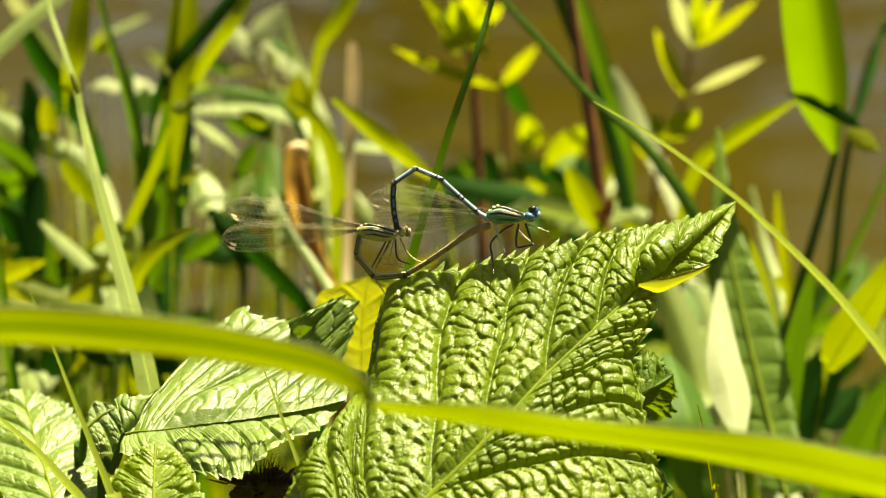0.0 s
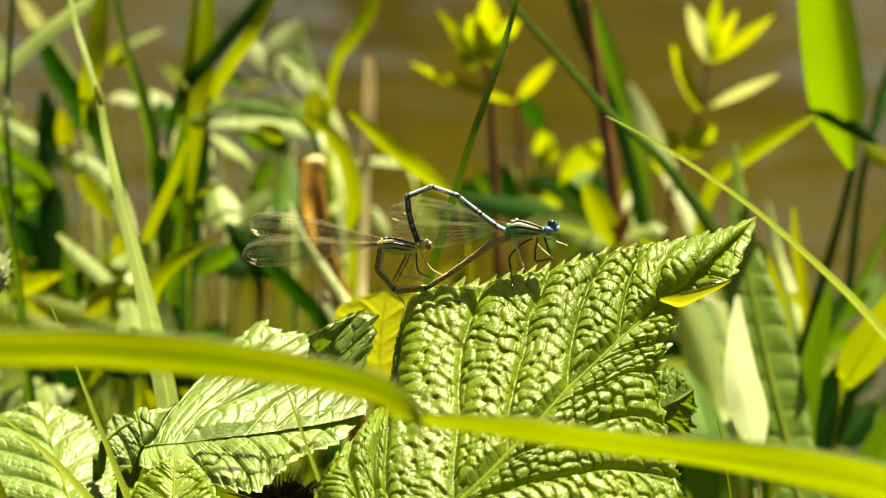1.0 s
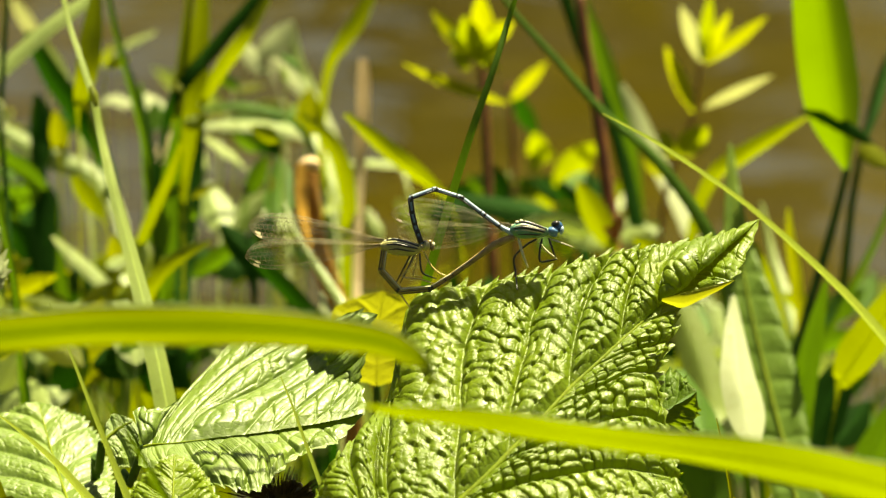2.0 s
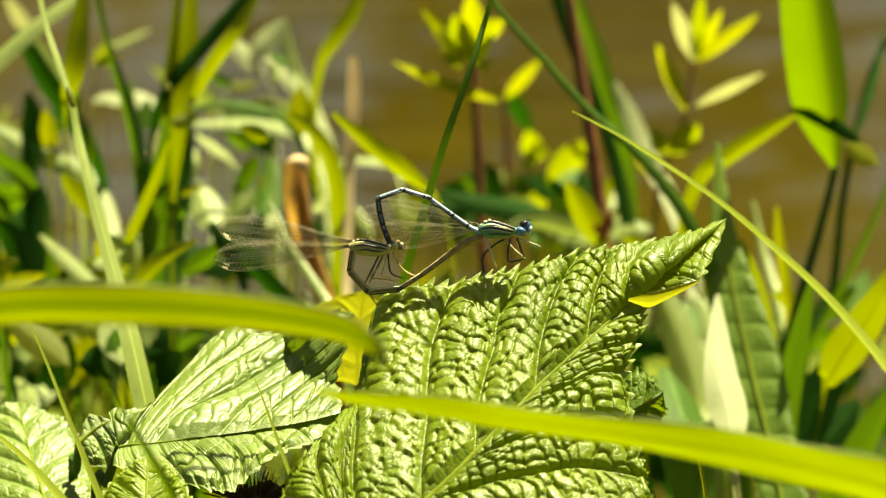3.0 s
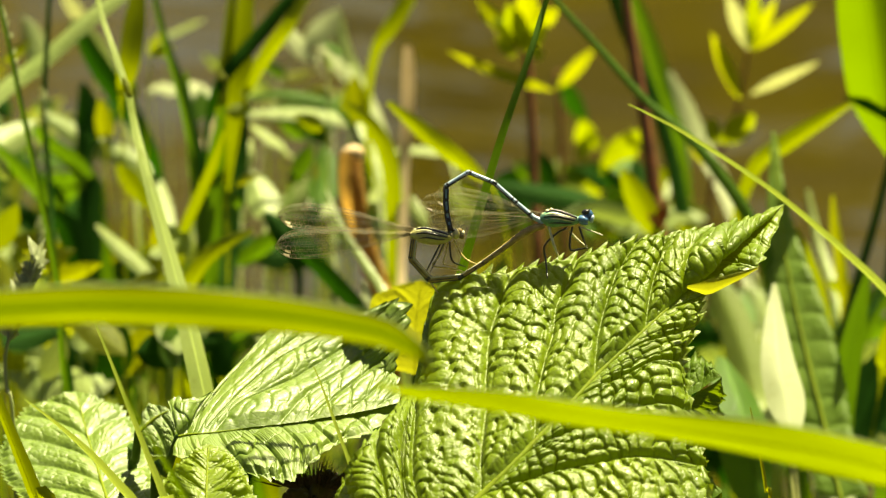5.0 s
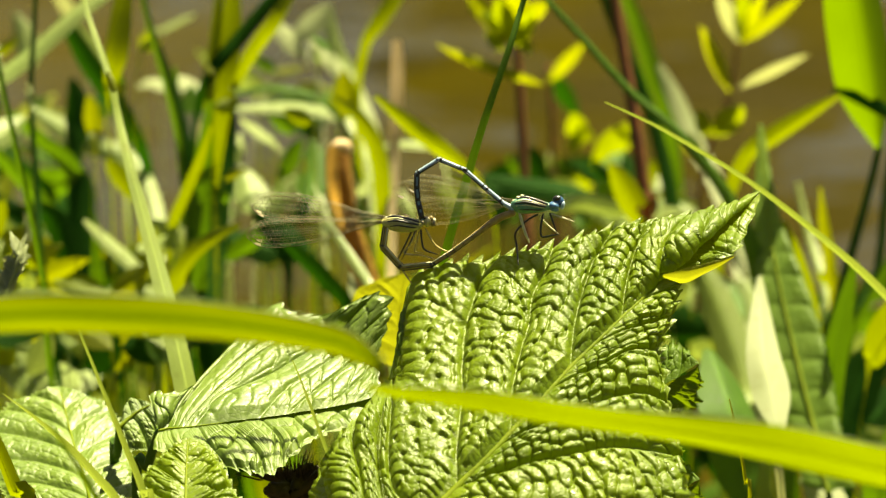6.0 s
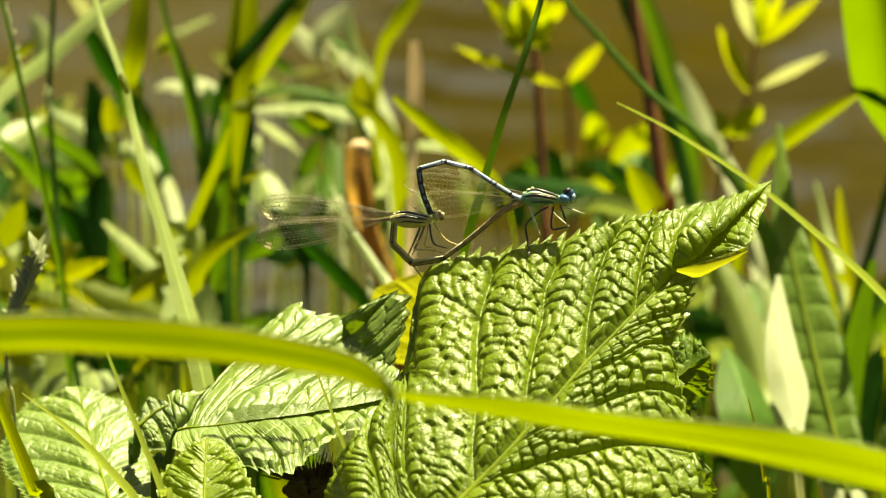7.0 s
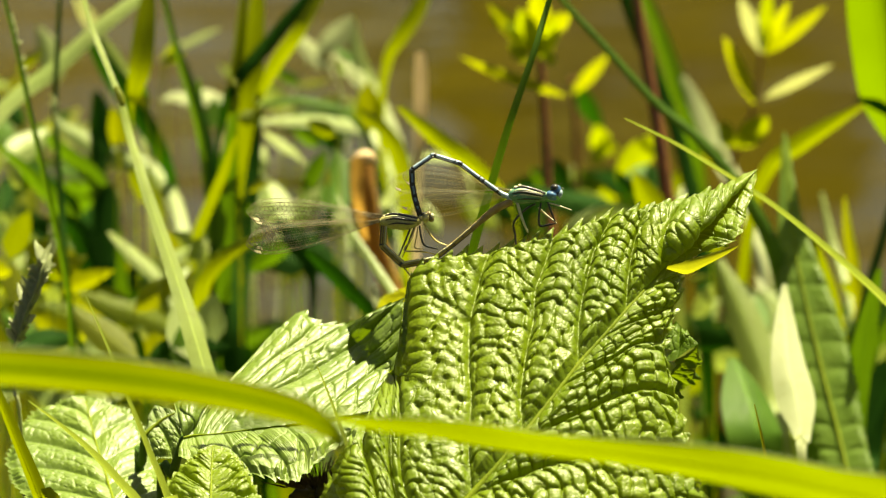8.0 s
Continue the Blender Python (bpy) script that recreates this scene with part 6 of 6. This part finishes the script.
# ------------------------------------------------------------------ what moves
SWAY_LEAF = [(0, 0, 0, 0, 0, 0), (0.5, 0.22, 0.06, -0.21, 0.48, -0.08), (1, 0.46, 0.19, -0.26, 0.32, 0.08), (1.5, 0.64, 0.11, -0.47, 0.25, -0.01), (2, 0.64, 0.21, -1.02, -0.40, -0.05), (2.2, 0.31, 0.37, -1.74, -0.29, -0.02),
             (3.3, -0.51, 0.47, -1.05, 0.60, -0.04), (3.5, -0.21, 0.52, -1.32, 0.69, 0.14), (4, -0.25, 0.34, -1.27, 0.21, 0.16), (4.5, 0.25, 0.29, -1.17, -0.09, 0.01), (4.7, -0.17, 0.18, -0.31, 0.13, -0.05),
             (5.8, -0.80, 0.98, -0.84, 0.97, 0.24), (6, -1.02, 0.48, 0.48, 0.63, 0.09), (6.5, -1.25, 0.57, 1.23, 1.14, 0.45), (7, -1.36, 0.24, 2.41, 1.74, 0.25), (7.5, -2.14, 0.34, 4.21, 2.72, 0.60), (8, -2.96, 0.18, 5.62, 3.65, 1.13)]
SWAY_FEMALE = [(0, 0, 0, 0), (0.5, 0.14, 0.08, 0.2), (1, 0.08, 0.16, 0.9), (1.5, 0.52, -0.19, 0.6), (2, 1.02, -0.26, 1.2), (3.5, -0.69, -0.32, 1.9), (4, -0.44, -0.20, 1.8), (4.5, 0.36, -0.22, 1.6), (6, -1.32, 0.95, 1.8),
               (6.5, -2.55, 1.42, 3.6), (7, -3.16, 1.54, 4.6), (7.5, -4.60, 2.46, 5.2), (8, -6.28, 2.68, 5.68)]
SWAY_MALE = [(0, 0, 0, 0), (0.5, -0.36, -0.02, -0.08), (1, -0.24, 0.17, 0.08), (1.5, 0.17, -0.10, -0.01), (2, 0.88, -0.27, -0.05), (3.5, -0.85, -0.11, 0.14), (4, -0.59, -0.25, 0.16), (4.5, 0.35, -0.21, 0.01),
             (6, -1.44, 1.06, 0.09), (6.5, -2.50, 1.97, 0.45), (7, -2.91, 2.23, 0.25), (7.5, -4.51, 3.36, 0.60), (8, -6.48, 4.24, 1.13)]
BEND_BASE = [(0, 0), (0.5, 0.27), (1, 4.07), (1.5, 4.40), (2, 5.38), (3.5, 6.07), (4, 2.14), (4.5, 0.60), (6, 0.67), (6.5, 6.34), (7, 8.47), (7.5, 4.95), (8, 4.20)]
BEND_MIDDLE = [(0, 0, 0, 0), (0.5, -0.04, -0.06, -0.80), (1, -0.58, -0.90, -12.01), (1.5, -0.62, -0.97, -9.15), (2, -0.75, -1.19, -13.85), (3.5, -0.84, -1.35, -14.92), (4, -0.31, -0.47, -8.73), (4.5, -0.09, -0.13, -3.56),
               (6, -0.10, -0.15, -2.41), (6.5, -0.87, -1.41, -15.00), (7, -1.13, -1.91, -19.13), (7.5, -0.69, -1.09, -9.30), (8, -0.60, -0.93, -1.36)]
BEND_TIP = [(0, 0, 0, 0), (0.5, -0.08, 0, 3.93), (1, -1.07, 0.01, 9.02), (1.5, -1.01, -0.29, 9.14), (2, -1.30, -0.14, 9.61), (3.5, -1.42, -0.21, 10.32), (4, -0.69, 0.18, 5.32), (4.5, -0.25, 0.13, 1.52),
            (6, -0.21, 0.03, 2.05), (6.5, -1.45, -0.26, 8.76), (7, -1.82, -0.42, 9.76), (7.5, -1.09, -0.40, 5.85), (8, -0.66, -0.83, 4.64)]
SWAY_DROOPING = [(0, 0, 0, 0), (0.5, 0.66, -0.32, 0.72), (1, 3.27, -0.95, 0.48), (1.5, 3.04, 0.02, 0.00), (2, 4.24, 5.27, 5.03), (2.2, 4.01, 6.15, 4.03), (3.3, 3.53, 7.72, 3.47), (3.5, 2.78, 7.49, 3.69), (4, 3.55, 6.27, 2.50),
                 (4.5, 3.18, 4.45, 3.07), (4.7, 2.49, 5.47, 2.89), (5.8, -1.59, 3.45, 2.12), (6, -0.58, 2.94, 2.21), (6.5, -3.27, 0.97, 1.74), (7, -1.82, -1.26, 1.00), (7.5, -5.17, -3.63, -0.25), (8, -9.84, -7.03, -0.99)]
SWAY_ARCHING = [(0, 0, 0, 0), (1, 0.65, 0.38, 0.19), (1.5, 0.02, 0.86, -0.04), (2, -3.11, 0.90, -0.19), (2.2, -4.03, 1.00, 0.30), (3.3, -4.24, 3.77, -0.63), (3.5, -5.02, 3.53, -0.26), (4, -5.08, 3.08, 0.35), (4.5, -5.30, 2.93, 0.06),
                (4.7, -4.80, 2.61, -0.63), (5.8, -3.48, 2.45, -0.74), (6, -1.99, 1.39, -0.75), (6.5, -1.19, 1.03, -0.98), (7, -1.40, 0.08, -1.09), (7.5, -1.98, -0.26, -1.60), (8, -10.52, -2.81, -0.25)]
SWAY_KINKED = [(0, 0), (0.5, -0.2), (1, -0.8), (1.5, -0.8), (2, -0.5), (3.5, 0.6), (4, 0.8), (4.5, 0.7), (6, 0.2), (6.5, 1.2), (7, 1.1), (7.5, 1.6), (8, 3.2)]
SWAY_YELLOW = [(0, 0, 0, 0), (1, -1.49, 0.19, 2.07), (1.5, -1.27, 0.29, 1.70), (3.5, -4.17, 0.91, 3.02), (4, -4.46, -0.46, 3.39), (4.5, -3.70, 0.52, 2.03), (6, -4.78, -1.07, 4.48), (6.5, -5.63, -0.93, 4.41), (7, -5.93, -1.41, 2.55),
               (7.5, -3.94, -3.25, 3.69), (8, -5.63, -2.99, 3.17)]

SWAY_CLOSE = [(0, -120, -260), (1, -100, -260), (1.6, 0, -130), (2, 78, -40), (2.2, 117, 0), (3.3, 150, 0), (3.6, 190, 20), (4, 156, 0), (4.3, 145, -20), (4.5, 80, -50), (4.7, 76, -50), (5.8, -13, -60), (6.2, -50, -150), (7, -100, -260), (8, -110, -260)]


def swing(thing, rows):
    """Rows of seconds; millimetres to the right and up; degrees about the axes to the right, up and towards the eye."""
    home = Vector(thing.location)
    out = []
    for t, dx, dy, *turns in rows:
        w = Vector(turns) if len(turns) == 3 else Vector((0, 0, turns[0]))
        axis = AXES @ w if w.length > 1e-9 else Vector((0, 0, 1))
        out.append((t, Matrix.Translation(home + AXES @ Vector((dx, dy, 0)) / 1000) @ Matrix.Rotation(radians(w.length), 4, axis)))
    walk(thing, out)


def motions():
    swing(bramble_leaf, SWAY_LEAF)
    swing(female, SWAY_FEMALE)
    swing(male, SWAY_MALE)
    swing(abdomen_base, [(t, 0, 0, a) for t, a in BEND_BASE])
    swing(abdomen_middle, BEND_MIDDLE)
    swing(abdomen_tip, BEND_TIP)
    swing(blade_drooping, SWAY_DROOPING)
    swing(blade_arching, SWAY_ARCHING)
    swing(blade_kinked, [(t, 0, 0, a) for t, a in SWAY_KINKED])
    swing(blade_yellow, SWAY_YELLOW)
    swing(blade_swaying, [(t, 0.0877 * x, 0.0877 * y, 0) for t, x, y in SWAY_CLOSE])
    walk(water, [(0.0, pose(0, 0, 0)), (4.0, pose(0.5, -0.06, 0)), (8.0, pose(1.0, 0.0, 0))])


motions()
